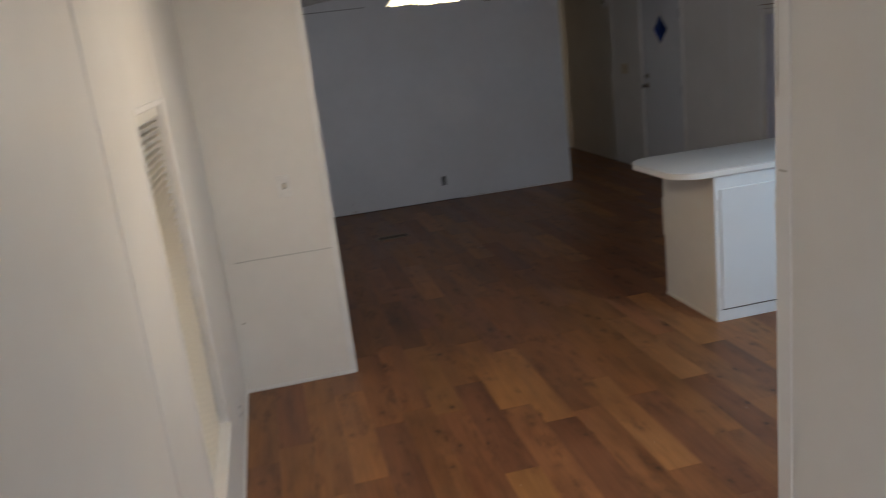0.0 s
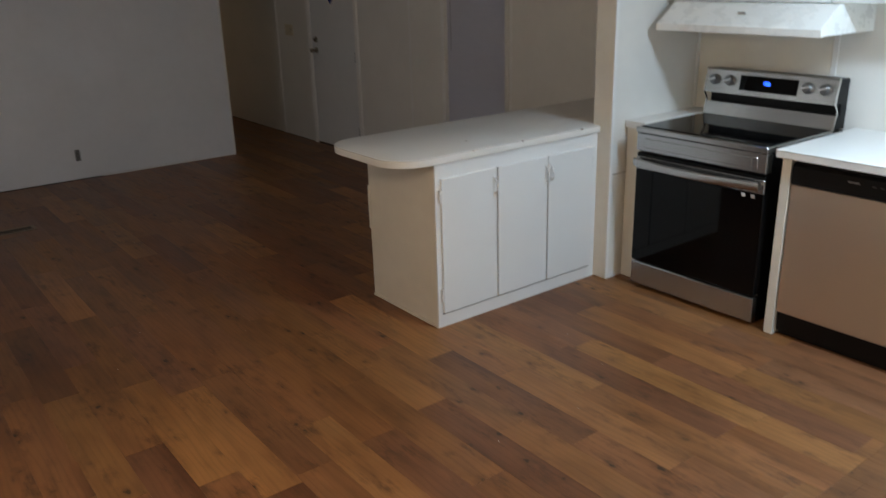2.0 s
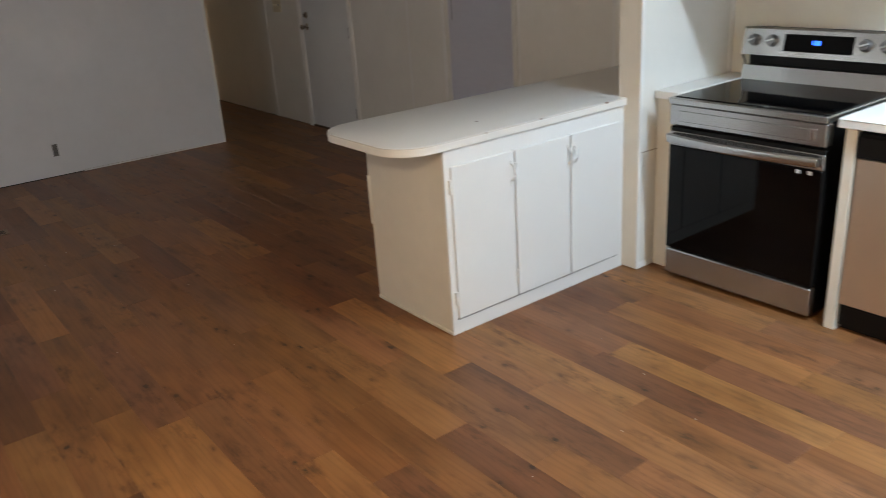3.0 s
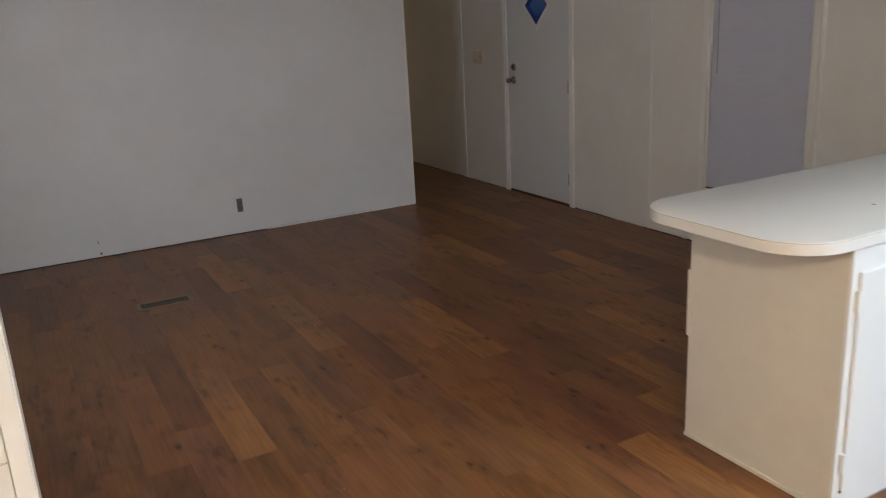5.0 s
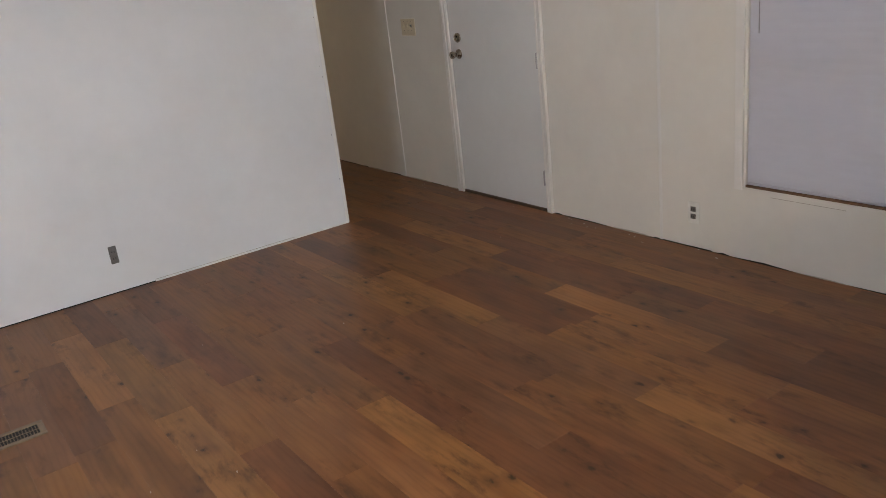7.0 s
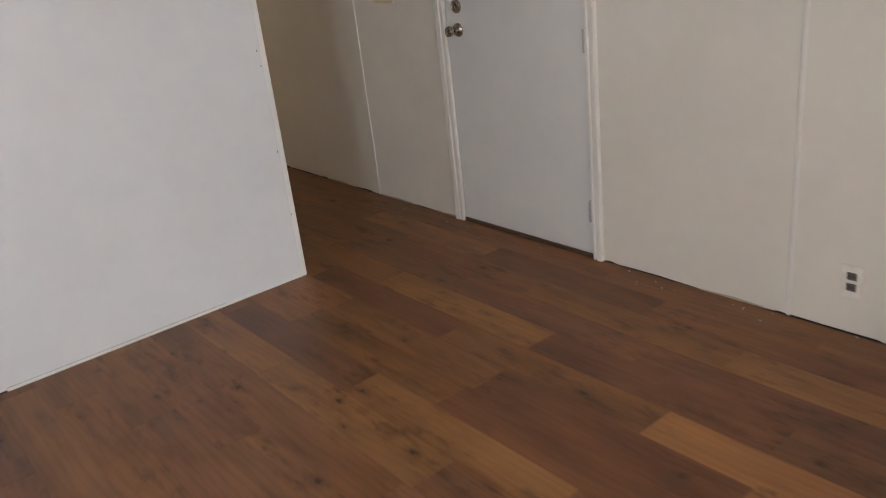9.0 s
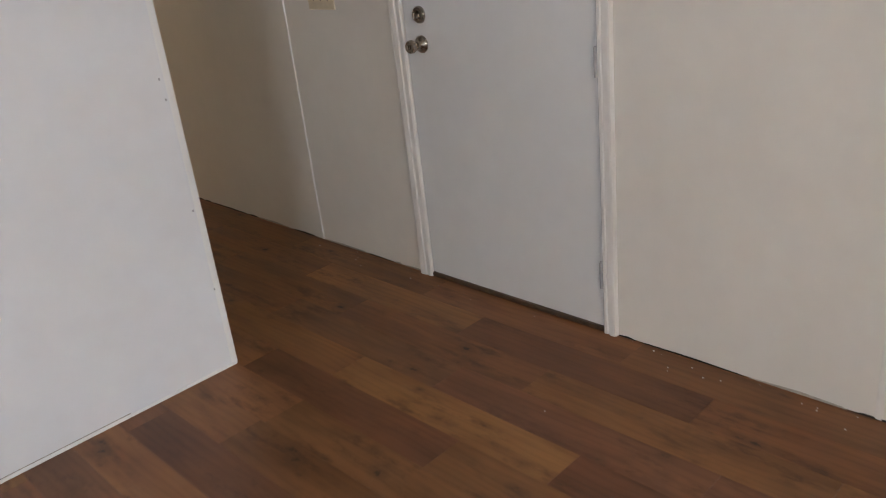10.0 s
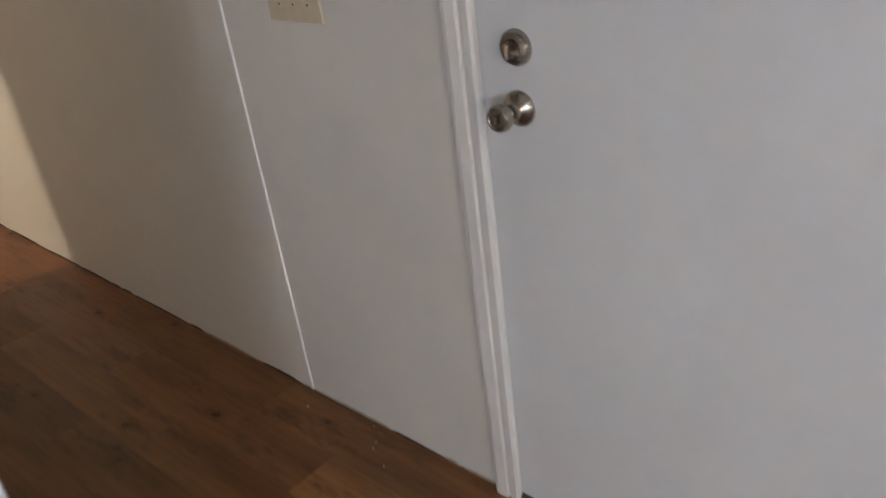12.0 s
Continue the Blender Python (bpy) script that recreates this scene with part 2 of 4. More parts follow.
def box(bm, lo, hi, bevel=0.0, segments=1):
    """A box between two corners, its edges rounded by bevel."""
    x0, y0, z0 = (min(a, b) for a, b in zip(lo, hi))
    x1, y1, z1 = (max(a, b) for a, b in zip(lo, hi))
    vs = [bm.verts.new(p) for p in ((x0, y0, z0), (x1, y0, z0), (x1, y1, z0), (x0, y1, z0), (x0, y0, z1), (x1, y0, z1), (x1, y1, z1), (x0, y1, z1))]
    fs = [bm.faces.new([vs[i] for i in f]) for f in ((3, 2, 1, 0), (4, 5, 6, 7), (0, 1, 5, 4), (1, 2, 6, 5), (2, 3, 7, 6), (3, 0, 4, 7))]
    if bevel:
        edges = list({e for f in fs for e in f.edges})
        bmesh.ops.bevel(bm, geom=edges, offset=bevel, segments=segments, affect='EDGES', profile=0.6)
    return bm


def boxes(*spans, bevel=0.0):
    bm = bmesh.new()
    for lo, hi in spans:
        box(bm, lo, hi, bevel)
    return bm


def prism(bm, outline, direction, bevel=0.0, segments=2):
    """A solid from an outline (points in space, in one plane), pushed along direction."""
    d = Vector(direction)
    a = [bm.verts.new(p) for p in outline]
    b = [bm.verts.new(Vector(p) + d) for p in outline]
    n = len(a)
    fs = [bm.faces.new(a), bm.faces.new(list(reversed(b)))]
    fs += [bm.faces.new((a[i], b[i], b[(i + 1) % n], a[(i + 1) % n])) for i in range(n)]
    bmesh.ops.recalc_face_normals(bm, faces=fs)
    if bevel:
        bmesh.ops.bevel(bm, geom=list({e for f in fs[:2] for e in f.edges}), offset=bevel, segments=segments, affect='EDGES', profile=0.5)
    return bm


def lathe(bm, profile, axis_matrix, steps=28, wave=None):
    """A turned solid: (radius, height) pairs spun about the matrix's z axis. wave(angle, i): factor on the radius."""
    rings = []
    for i, (r, h) in enumerate(profile):
        ring = []
        for k in range(steps):
            a = 2 * math.pi * k / steps
            f = wave(a, i) if wave else (1, 0)
            ring.append(bm.verts.new(axis_matrix @ Vector((r * f[0] * math.cos(a), r * f[0] * math.sin(a), h + f[1]))))
        rings.append(ring)
    for p, q in zip(rings, rings[1:]):
        for k in range(steps):
            bm.faces.new((p[k], p[(k + 1) % steps], q[(k + 1) % steps], q[k]))
    if profile[0][0] > 1e-6:
        bm.faces.new(list(reversed(rings[0])))
    if profile[-1][0] > 1e-6:
        bm.faces.new(rings[-1])
    return bm


def tube(bm, points, radius, steps=8):
    """A round bar along points."""
    pts = [Vector(p) for p in points]
    rings = []
    for i, p in enumerate(pts):
        d = (pts[min(i + 1, len(pts) - 1)] - pts[max(i - 1, 0)]).normalized()
        q = d.to_track_quat('Z', 'Y')
        rings.append([bm.verts.new(p + q @ Vector((radius * math.cos(2 * math.pi * k / steps), radius * math.sin(2 * math.pi * k / steps), 0))) for k in range(steps)])
    for a, b in zip(rings, rings[1:]):
        for k in range(steps):
            bm.faces.new((a[k], a[(k + 1) % steps], b[(k + 1) % steps], b[k]))
    bm.faces.new(list(reversed(rings[0])))
    bm.faces.new(rings[-1])
    return bm


def finish(name, bm, mat, smooth=False):
    bmesh.ops.recalc_face_normals(bm, faces=bm.faces[:])
    me = bpy.data.meshes.new(name)
    bm.to_mesh(me)
    bm.free()
    me.materials.append(mat)
    if smooth:
        for p in me.polygons:
            p.use_smooth = True
        me.set_sharp_from_angle(angle=radians(38))
    return new(name, me)


def part(name, bm, mat, parent, label="", smooth=False):
    ob = finish(name, bm, mat, smooth)
    ob.parent = parent
    ob.matrix_parent_inverse = PLACE.get(parent, Matrix()).inverted()
    return tagged(ob, label)


def thing(name, place, label, category, group="", kind=""):
    ob = new(name)
    ob.location = place
    ob.empty_display_size = 0.1
    PLACE[ob] = Matrix.Translation(place)
    return tagged(ob, label, category, group, kind)


def structure(name, bm, mat, label, category=""):
    return tagged(finish(name, bm, mat), label, category or name.split("_")[0], kind="structure")


def along_x(x, out):
    """Turns z to point along +x or -x (out = 1 or -1), with the origin at x."""
    return Matrix.Rotation(radians(90 * out), 4, 'Y')


# ---- large structure ----
WEST, EAST, NORTH, SOUTH = -0.453, 4.06, 8.53, -2.6
RIDGE_X, RIDGE_Z, EAVE_W, EAVE_E = 1.8, 2.36, 2.065, 2.15
HALL_X, HALL_TOP, FAR = 3.15, 2.133, 12.6
GAP = 0.0025


def roof_z(x):
    if x < RIDGE_X:
        return EAVE_W + (RIDGE_Z - EAVE_W) * (x - WEST) / (RIDGE_X - WEST)
    return EAVE_E + (RIDGE_Z - EAVE_E) * (EAST - x) / (EAST - RIDGE_X)


def side_wall(x0, x1, y0, y1, top, holes):
    """Wall along y with square openings (ya, yb, za, zb)."""
    bm = bmesh.new()
    y = y0
    for ya, yb, za, zb in sorted(holes):
        box(bm, (x0, y, GAP), (x1, ya, top))
        if za > GAP + 0.001:
            box(bm, (x0, ya, GAP), (x1, yb, za))
        box(bm, (x0, ya, zb), (x1, yb, top))
        y = yb
    box(bm, (x0, y, GAP), (x1, y1, top))
    return bm


def cross_wall(x0, x1, y0, y1, base=GAP):
    """Wall along x that rises to the sloping ceiling."""
    xs = [x0] + ([RIDGE_X] if x0 < RIDGE_X < x1 else []) + [x1]
    outline = [(x0, y0, base), (x1, y0, base)] + [(x, y0, roof_z(x) + 0.02) for x in reversed(xs)]
    return prism(bmesh.new(), outline, (0, y1 - y0, 0))


W_WIN = (2.36, 2.995, 0.40, 1.640)
E_WIN = (5.48, 6.205, 0.372, 1.655)
E_DOOR = (7.58, 8.45, GAP, 1.93)
L_WIN = (4.60, 6.20, 0.75, 1.75)
K_WIN = (1.55, 2.35, 1.12, 1.9)
wall_east = structure("wall_east", side_wall(EAST, EAST + 0.12, SOUTH, FAR, EAVE_E + 0.02, [K_WIN, E_WIN, E_DOOR]), WALL, "off-white painted panel outside wall with door and window", "wall")
wall_west = structure("wall_west", side_wall(WEST - 0.12, WEST, SOUTH, FAR, EAVE_W + 0.02, [W_WIN, L_WIN]), WALL, "off-white painted panel outside wall with a blind-covered window", "wall")
wall_north = structure("wall_north", cross_wall(WEST, HALL_X, NORTH, NORTH + 0.1), WALL_COOL_LIT, "smooth off-white painted living room end wall", "wall")
_bm = prism(bmesh.new(), [(HALL_X, NORTH, HALL_TOP), (EAST, NORTH, HALL_TOP), (EAST, NORTH, roof_z(EAST) + 0.02), (HALL_X, NORTH, roof_z(HALL_X) + 0.02)], (0, 0.1, 0))
wall_header = structure("wall_header", _bm, WALL, "off-white painted panel over the hallway opening", "wall")
wall_partition = structure("wall_partition", cross_wall(WEST, 0.150, 4.207, 4.295), WALL, "short off-white wing wall between dining and living", "wall")
wall_kitchen = structure("wall_kitchen", cross_wall(3.335, EAST, 3.808, 3.925), WALL, "narrow off-white wall between stove and island", "wall")
wall_entry = structure("wall_entry", boxes(((0.652, SOUTH, GAP), (0.752, 1.100, roof_z(0.66)))), WALL, "off-white painted wall of the entrance passage", "wall")
wall_pantry = structure("wall_pantry", cross_wall(0.752, EAST, 1.00, 1.100), WALL, "off-white painted wall closing the kitchen", "wall")
wall_south = structure("wall_south", cross_wall(WEST, EAST, SOUTH - 0.1, SOUTH), WALL, "off-white wall behind the entrance room", "wall")
_bm = bmesh.new()
box(_bm, (HALL_X - 0.1, NORTH + 0.1, GAP), (HALL_X, 11.05, HALL_TOP))
box(_bm, (HALL_X - 0.1, 11.05, 2.0), (HALL_X, 11.85, HALL_TOP))
box(_bm, (HALL_X - 0.1, 11.85, GAP), (HALL_X, FAR, HALL_TOP))
wall_hall = structure("wall_hall", _bm, WALL, "off-white hallway wall with an open doorway", "wall")
wall_far = structure("wall_far", boxes(((WEST, FAR, GAP), (EAST, FAR + 0.1, 2.3))), WALL, "off-white wall at the end of the hallway", "wall")

_bm = bmesh.new()
prism(_bm, [(WEST - 0.12, SOUTH - 0.1, EAVE_W), (RIDGE_X, SOUTH - 0.1, RIDGE_Z), (EAST + 0.12, SOUTH - 0.1, EAVE_E), (EAST + 0.12, SOUTH - 0.1, EAVE_E + 0.1), (RIDGE_X, SOUTH - 0.1, RIDGE_Z + 0.1), (WEST - 0.12, SOUTH - 0.1, EAVE_W + 0.1)], (0, NORTH + 0.1 - SOUTH + 0.1, 0))
box(_bm, (WEST - 0.12, NORTH + 0.1, HALL_TOP), (EAST + 0.12, FAR + 0.1, HALL_TOP + 0.1))
ceiling = structure("ceiling", _bm, CEIL, "low vaulted off-white textured ceiling", "ceiling")
floor = structure("floor", boxes(((WEST - 0.12, SOUTH - 0.1, -0.12), (EAST + 0.12, FAR + 0.1, -0.006))), SUBFLOOR, "brown wood-look vinyl plank floor, varied tones", "floor")
ground = structure("ground", boxes(((-400, -400, -0.9), (400, 400, -0.7))), OUTSIDE, "dry ground outside around the house", "ground")


# battens, seams and strips on the walls
def batten_east(y, top=EAVE_E, base=GAP, width=0.022, proud=0.0025):
    bm = bmesh.new()
    prism(bm, [(EAST, y - width / 2, base), (EAST - proud, y - width / 4, base), (EAST - proud, y + width / 4, base), (EAST, y + width / 2, base)], (0, 0, top - base))
    return part("batten", bm, TRIM, wall_east)


batten_east(9.195, EAVE_E, GAP, 0.013, 0.0045)
for _y in (6.70, 5.42, 4.6):
    batten_east(_y)
batten_east(6.262, EAVE_E, 1.70)
part("batten", boxes(((0.118, 4.199, GAP), (0.153, 4.207, roof_z(0.118))), bevel=0.0015), TRIM, wall_partition)
part("batten", boxes(((0.150, 4.203, GAP), (0.156, 4.299, roof_z(0.15))), bevel=0.0015), TRIM, wall_partition)
part("panel", boxes(((WEST + 0.004, 4.203, 0.022), (0.1165, 4.2075, 0.7275))), WALL, wall_partition)
part("panel", boxes(((WEST + 0.004, 4.203, 0.7300), (0.1165, 4.2075, roof_z(WEST)))), WALL, wall_partition)
part("seam", boxes(((WEST + 0.06, 4.2055, 0.7268), (0.1160, 4.2072, 0.7306))), DARK, wall_partition)
part("base_strip", boxes(((WEST + 0.002, 4.196, 0.0), (0.152, 4.204, 0.020)), bevel=0.002), TRIM, wall_partition)
part("base_strip", boxes(((1.86, NORTH - 0.006, 0.0), (3.148, NORTH, 0.012)), bevel=0.002), TRIM, wall_north)
part("gap_or_shade_line", boxes(((1.86, NORTH - 0.002, 0.0122), (2.75, NORTH + 0.001, 0.0142))), SCUFF, wall_north)
part("gap_or_shade_line", boxes(((WEST, NORTH - 0.002, 0.0), (1.86, NORTH + 0.001, 0.006))), DARK, wall_north)
part("corner_bead", boxes(((HALL_X - 0.020, NORTH - 0.0012, GAP), (HALL_X + 0.004, NORTH + 0.103, HALL_TOP)), bevel=0.002), TRIM, wall_north)
part("panel_joint", boxes(((0.640, NORTH - 0.0015, GAP), (0.656, NORTH + 0.001, 2.118))), WALL_COOL_LIT, wall_north)
part("panel_joint", boxes(((WEST, NORTH - 0.002, 2.118), (1.05, NORTH + 0.001, 2.124))), GREY_PLASTIC, wall_north)
for _y, _z in ((1.82, GAP), (2.998, 1.633)):
    part("panel_joint", boxes(((WEST - 0.001, _y, _z), (WEST + 0.0025, _y + 0.005, EAVE_W))), TRIM, wall_west)
part("base_strip", boxes(((WEST, 1.2, 0.0), (WEST + 0.008, 4.195, 0.018)), bevel=0.002), TRIM, wall_west)
# end cap and corner strips of the kitchen wall
# Cream in place of the wall colour paints the warmer, dimmer light here.
part("end_cap", boxes(((3.324, 3.800, GAP), (3.336, 3.932, roof_z(3.33))), bevel=0.003), SIDE, wall_kitchen, "wall-end trim, cream for the warm dim light on it")
part("corner_strip", boxes(((3.322, 3.797, GAP), (3.345, 3.808, roof_z(3.33))), bevel=0.003), TRIM, wall_kitchen)
part("corner_strip", boxes(((4.035, 3.796, 0.91), (EAST, 3.808, 1.52)), bevel=0.002), TRIM, wall_kitchen)
part("base_strip", boxes(((3.346, 3.801, 0.0), (3.50, 3.808, 0.03)), bevel=0.002), TRIM, wall_kitchen)
part("panel_joint", boxes(((3.346, 3.8062, 0.610), (3.60, 3.809, 0.613))), RUST, wall_kitchen)
part("backsplash", boxes(((EAST - 0.006, 3.02, 0.91), (EAST, 3.796, 1.385)), bevel=0.001), SIDE, wall_east, "cream splash panel behind the stove")
part("batten", boxes(((EAST - 0.009, 2.99, 0.91), (EAST, 3.018, 1.52)), bevel=0.002), TRIM, wall_east)
_rag = random.Random(5)
_y = 4.62
while _y < 12.4:
    _l = _rag.uniform(0.05, 0.42)
    if not 7.52 < _y + _l / 2 < 8.52:
        _bm = prism(bmesh.new(), [(EAST - 0.0014, _y, 0.0), (EAST - 0.0014, _y + _l * 0.96, 0.0), (EAST - 0.0014, _y + _l * 0.90, _rag.uniform(0.002, 0.007)), (EAST - 0.0014, _y + _l * 0.45, _rag.uniform(0.004, 0.010)), (EAST - 0.0014, _y + _l * 0.05, _rag.uniform(0.002, 0.007))], (0.002, 0, 0))
        part("gap_or_shade_line", _bm, DARK if _rag.random() < 0.7 else SCUFF, wall_east)
    _y += _l
# corner bead and scuffs of the entrance wall
part("corner_bead", boxes(((0.650, 1.062, GAP), (0.660, 1.103, roof_z(0.65))), bevel=0.003), TRIM, wall_entry)
part("scuff", boxes(((0.6490, 1.072, 1.4875), (0.6502, 1.090, 1.4895))), SCUFF, wall_entry)
part("scuff", boxes(((0.6490, 1.0918, 1.60), (0.6502, 1.0928, 1.74))), SCUFF, wall_entry)
for _x, _z in ((3.119, 0.589), (3.118, 0.955), (3.112, 1.02), (3.128, 0.30), (3.121, 1.31)):
    part("nail_mark", boxes(((_x, NORTH - 0.0045, _z), (_x + 0.003, NORTH - 0.0028, _z + 0.008))), GREY_PLASTIC, wall_north)
part("scuff", boxes(((0.655, NORTH - 0.002, 0.02), (0.668, NORTH, 0.035))), RUST, wall_north)
part("scuff", boxes(((0.650, NORTH - 0.002, 0.10), (0.655, NORTH, 0.125))), RUST, wall_north)
part("scuff", boxes(((-0.408, 4.2024, 0.392), (-0.394, 4.2032, 0.398))), SCUFF, wall_partition)
# ---- windows and doors ----
window_1 = thing("window_1", (EAST, 5.84, 0.37), "narrow-trimmed window with a pale lavender shade drawn down", "window", kind="structure")
ya, yb, za, zb = E_WIN
for lo, hi in (((EAST - 0.006, ya - 0.040, za - 0.012), (EAST, ya, zb + 0.036)), ((EAST - 0.013, yb, za - 0.012), (EAST, yb + 0.042, zb + 0.036)),
               ((EAST - 0.010, ya, zb), (EAST, yb, zb + 0.035)), ((EAST - 0.003, ya, za - 0.012), (EAST, yb, za))):
    part("window_trim", boxes((lo, hi), bevel=0.0014), TRIM if hi[1] > yb else WALL, window_1)
part("gap_or_shade_line", boxes(((EAST - 0.0125, ya - 0.02, zb + 0.0362), (EAST, yb + 0.03, zb + 0.0425))), RUST, window_1)
part("gap_or_shade_line", boxes(((EAST - 0.0112, ya, zb + 0.004), (EAST - 0.009, yb, zb + 0.0085))), SCUFF, window_1)
# Dark brown strip stands in for the shade in the sill gap.
part("gap_or_shade_line", boxes(((EAST + 0.001, ya + 0.012, za + 0.0005), (EAST + 0.014, yb - 0.012, za + 0.011))), RUST, window_1, "dark strip painted for the shade under the blind")
part("scuff", boxes(((EAST - 0.001, 5.70, za - 0.031), (EAST + 0.001, 6.06, za - 0.029))), SCUFF, window_1)
for lo, hi in (((EAST + 0.002, ya, za), (EAST + 0.1, ya + 0.012, zb)), ((EAST + 0.002, yb - 0.012, za), (EAST + 0.1, yb, zb)), ((EAST + 0.015, ya + 0.012, za), (EAST + 0.1, yb - 0.012, za + 0.012)), ((EAST + 0.002, ya + 0.012, zb - 0.012), (EAST + 0.1, yb - 0.012, zb))):
    part("window_frame", boxes((lo, hi)), TRIM, window_1)
part("meeting_rail", boxes(((EAST + 0.055, ya + 0.012, 0.955), (EAST + 0.078, yb - 0.012, 0.995)), bevel=0.002), TRIM, window_1)
_p = part("pane", boxes(((EAST + 0.08, ya + 0.012, za + 0.012), (EAST + 0.086, yb - 0.012, zb - 0.012))), GLASS, window_1)
_p.visible_shadow = False
shade = thing("roller_blind", (EAST + 0.03, 5.84, za + 0.02), "pale lavender fabric blind pulled down over the window", "blind")
_bm = bmesh.new()
_n = 58
_zs = [za + 0.026 + (zb - za - 0.066) * i / _n for i in range(_n + 1)]
_front = [(EAST + 0.010 + (0.0007 if i % 2 else 0), z) for i, z in enumerate(_zs)]
prism(_bm, [(x, ya + 0.018, z) for x, z in _front] + [(x + 0.014, ya + 0.018, z) for x, z in reversed(_front)], (0, yb - ya - 0.034, 0))
part("fabric", _bm, FABRIC, shade)
part("bottom_rail", boxes(((EAST + 0.006, ya + 0.018, za + 0.0125), (EAST + 0.028, yb - 0.016, za + 0.026)), bevel=0.003), FABRIC, shade)
part("head_rail", boxes(((EAST + 0.004, ya + 0.016, zb - 0.04), (EAST + 0.036, yb - 0.016, zb - 0.013)), bevel=0.003), WHITE_PLASTIC, shade)
part("pull_cord", tube(bmesh.new(), [(EAST + 0.0075, yb - 0.062, 1.09), (EAST + 0.0075, yb - 0.060, zb - 0.04)], 0.0014, 6), GREY_PLASTIC, shade)

window_2 = thing("window_2", (WEST, 2.65, 0.4), "white-framed window behind slatted blinds", "window", kind="structure")
ya, yb, za, zb = W_WIN
for lo, hi in (((WEST, ya - 0.02, za - 0.04), (WEST + 0.003, ya, zb + 0.012)), ((WEST, yb, za - 0.04), (WEST + 0.012, yb + 0.016, zb + 0.012)),
               ((WEST, ya, zb), (WEST + 0.004, yb, zb + 0.012)), ((WEST, ya, za - 0.04), (WEST + 0.012, yb, za - 0.016))):
    part("window_trim", boxes((lo, hi), bevel=0.001), TRIM, window_2)
part("window_sill", boxes(((WEST - 0.10, ya, za - 0.014), (WEST + 0.022, yb, za + 0.002)), bevel=0.003), TRIM, window_2)
for lo, hi in (((WEST - 0.1, ya, za), (WEST - 0.002, ya + 0.008, zb)), ((WEST - 0.1, yb - 0.008, za), (WEST - 0.002, yb, zb)), ((WEST - 0.1, ya + 0.008, zb - 0.008), (WEST - 0.002, yb - 0.008, zb))):
    part("window_frame", boxes((lo, hi)), TRIM, window_2)
_p = part("pane", boxes(((WEST - 0.09, ya + 0.008, za), (WEST - 0.085, yb - 0.008, zb - 0.008))), GLASS, window_2)
_p.visible_shadow = False
# Added opaque sheet that keeps outside brightness from showing between the slats.
part("slat_backing", boxes(((WEST - 0.099, ya + 0.008, za), (WEST - 0.096, yb - 0.008, zb - 0.008))), SLAT_BACKING, window_2, "added dark sheet behind the pane that darkens the slat gaps")
blinds = thing("window_blinds", (WEST - 0.03, 2.65, 0.41), "cream horizontal slat blinds half tilted in the window", "blinds")
part("head_rail", boxes(((WEST - 0.050, ya + 0.012, zb - 0.045), (WEST - 0.012, yb - 0.03, zb - 0.01)), bevel=0.003), SLAT, blinds)
_bm = bmesh.new()
_c, _s = math.cos(radians(4)), math.sin(radians(4))
prism(_bm, [(0.0125 * _c * k / 2, -0.296, 0.0125 * _s * k / 2 + 0.0022 * (1 - (k / 2) ** 2)) for k in range(-2, 3)] + [(0.0125 * _c * k / 2, -0.296, 0.0125 * _s * k / 2 + 0.0022 * (1 - (k / 2) ** 2) - 0.0008) for k in range(2, -3, -1)], (0, 0.592, 0))
_slat = finish("slat", _bm, SLAT)
_z = za + 0.028
_first = True
while _z < zb - 0.055:
    ob = _slat if _first else new("slat", _slat.data)
    _first = False
    ob.parent, ob.matrix_parent_inverse = blinds, PLACE[blinds].inverted()
    ob.location = (WEST - 0.030, ya + 0.309, _z)
    _z += 0.0235
part("bottom_rail", boxes(((WEST - 0.042, ya + 0.014, za + 0.006), (WEST - 0.018, yb - 0.032, za + 0.02)), bevel=0.003), SLAT, blinds)
for _y in (ya + 0.09, yb - 0.09):
    part("ladder_cord", tube(bmesh.new(), [(WEST - 0.0165, _y, za + 0.02), (WEST - 0.0165, _y, zb - 0.03)], 0.0009, 6), SLAT, blinds)

# Assumed opening, out of view, that lets sky light into the kitchen.
window_3 = thing("window_3", (EAST, 1.95, 1.1), "assumed kitchen window over the counter, unseen, white-framed", "window", kind="structure")
ya, yb, za, zb = K_WIN
for lo, hi in (((EAST - 0.014, ya - 0.05, za - 0.05), (EAST, ya, zb + 0.05)), ((EAST - 0.014, yb, za - 0.05), (EAST, yb + 0.05, zb + 0.05)), ((EAST - 0.014, ya, zb), (EAST, yb, zb + 0.05)), ((EAST - 0.014, ya, za - 0.05), (EAST, yb, za))):
    part("window_trim", boxes((lo, hi), bevel=0.003), TRIM, window_3)
_p = part("pane", boxes(((EAST + 0.06, ya, za), (EAST + 0.066, yb, zb))), GLASS, window_3)
_p.visible_shadow = False

# Assumed window, out of view, added as an opening for the living room fill.
window_4 = thing("window_4", (WEST, 5.4, 0.7), "assumed living room window, unseen, wide with a white frame", "window", kind="structure")
ya, yb, za, zb = L_WIN
for lo, hi in (((WEST, ya - 0.05, za - 0.05), (WEST + 0.014, ya, zb + 0.05)), ((WEST, yb, za - 0.05), (WEST + 0.014, yb + 0.05, zb + 0.05)), ((WEST, ya, zb), (WEST + 0.014, yb, zb + 0.05)), ((WEST, ya, za - 0.05), (WEST + 0.014, yb, za))):
    part("window_trim", boxes((lo, hi), bevel=0.003), TRIM, window_4)
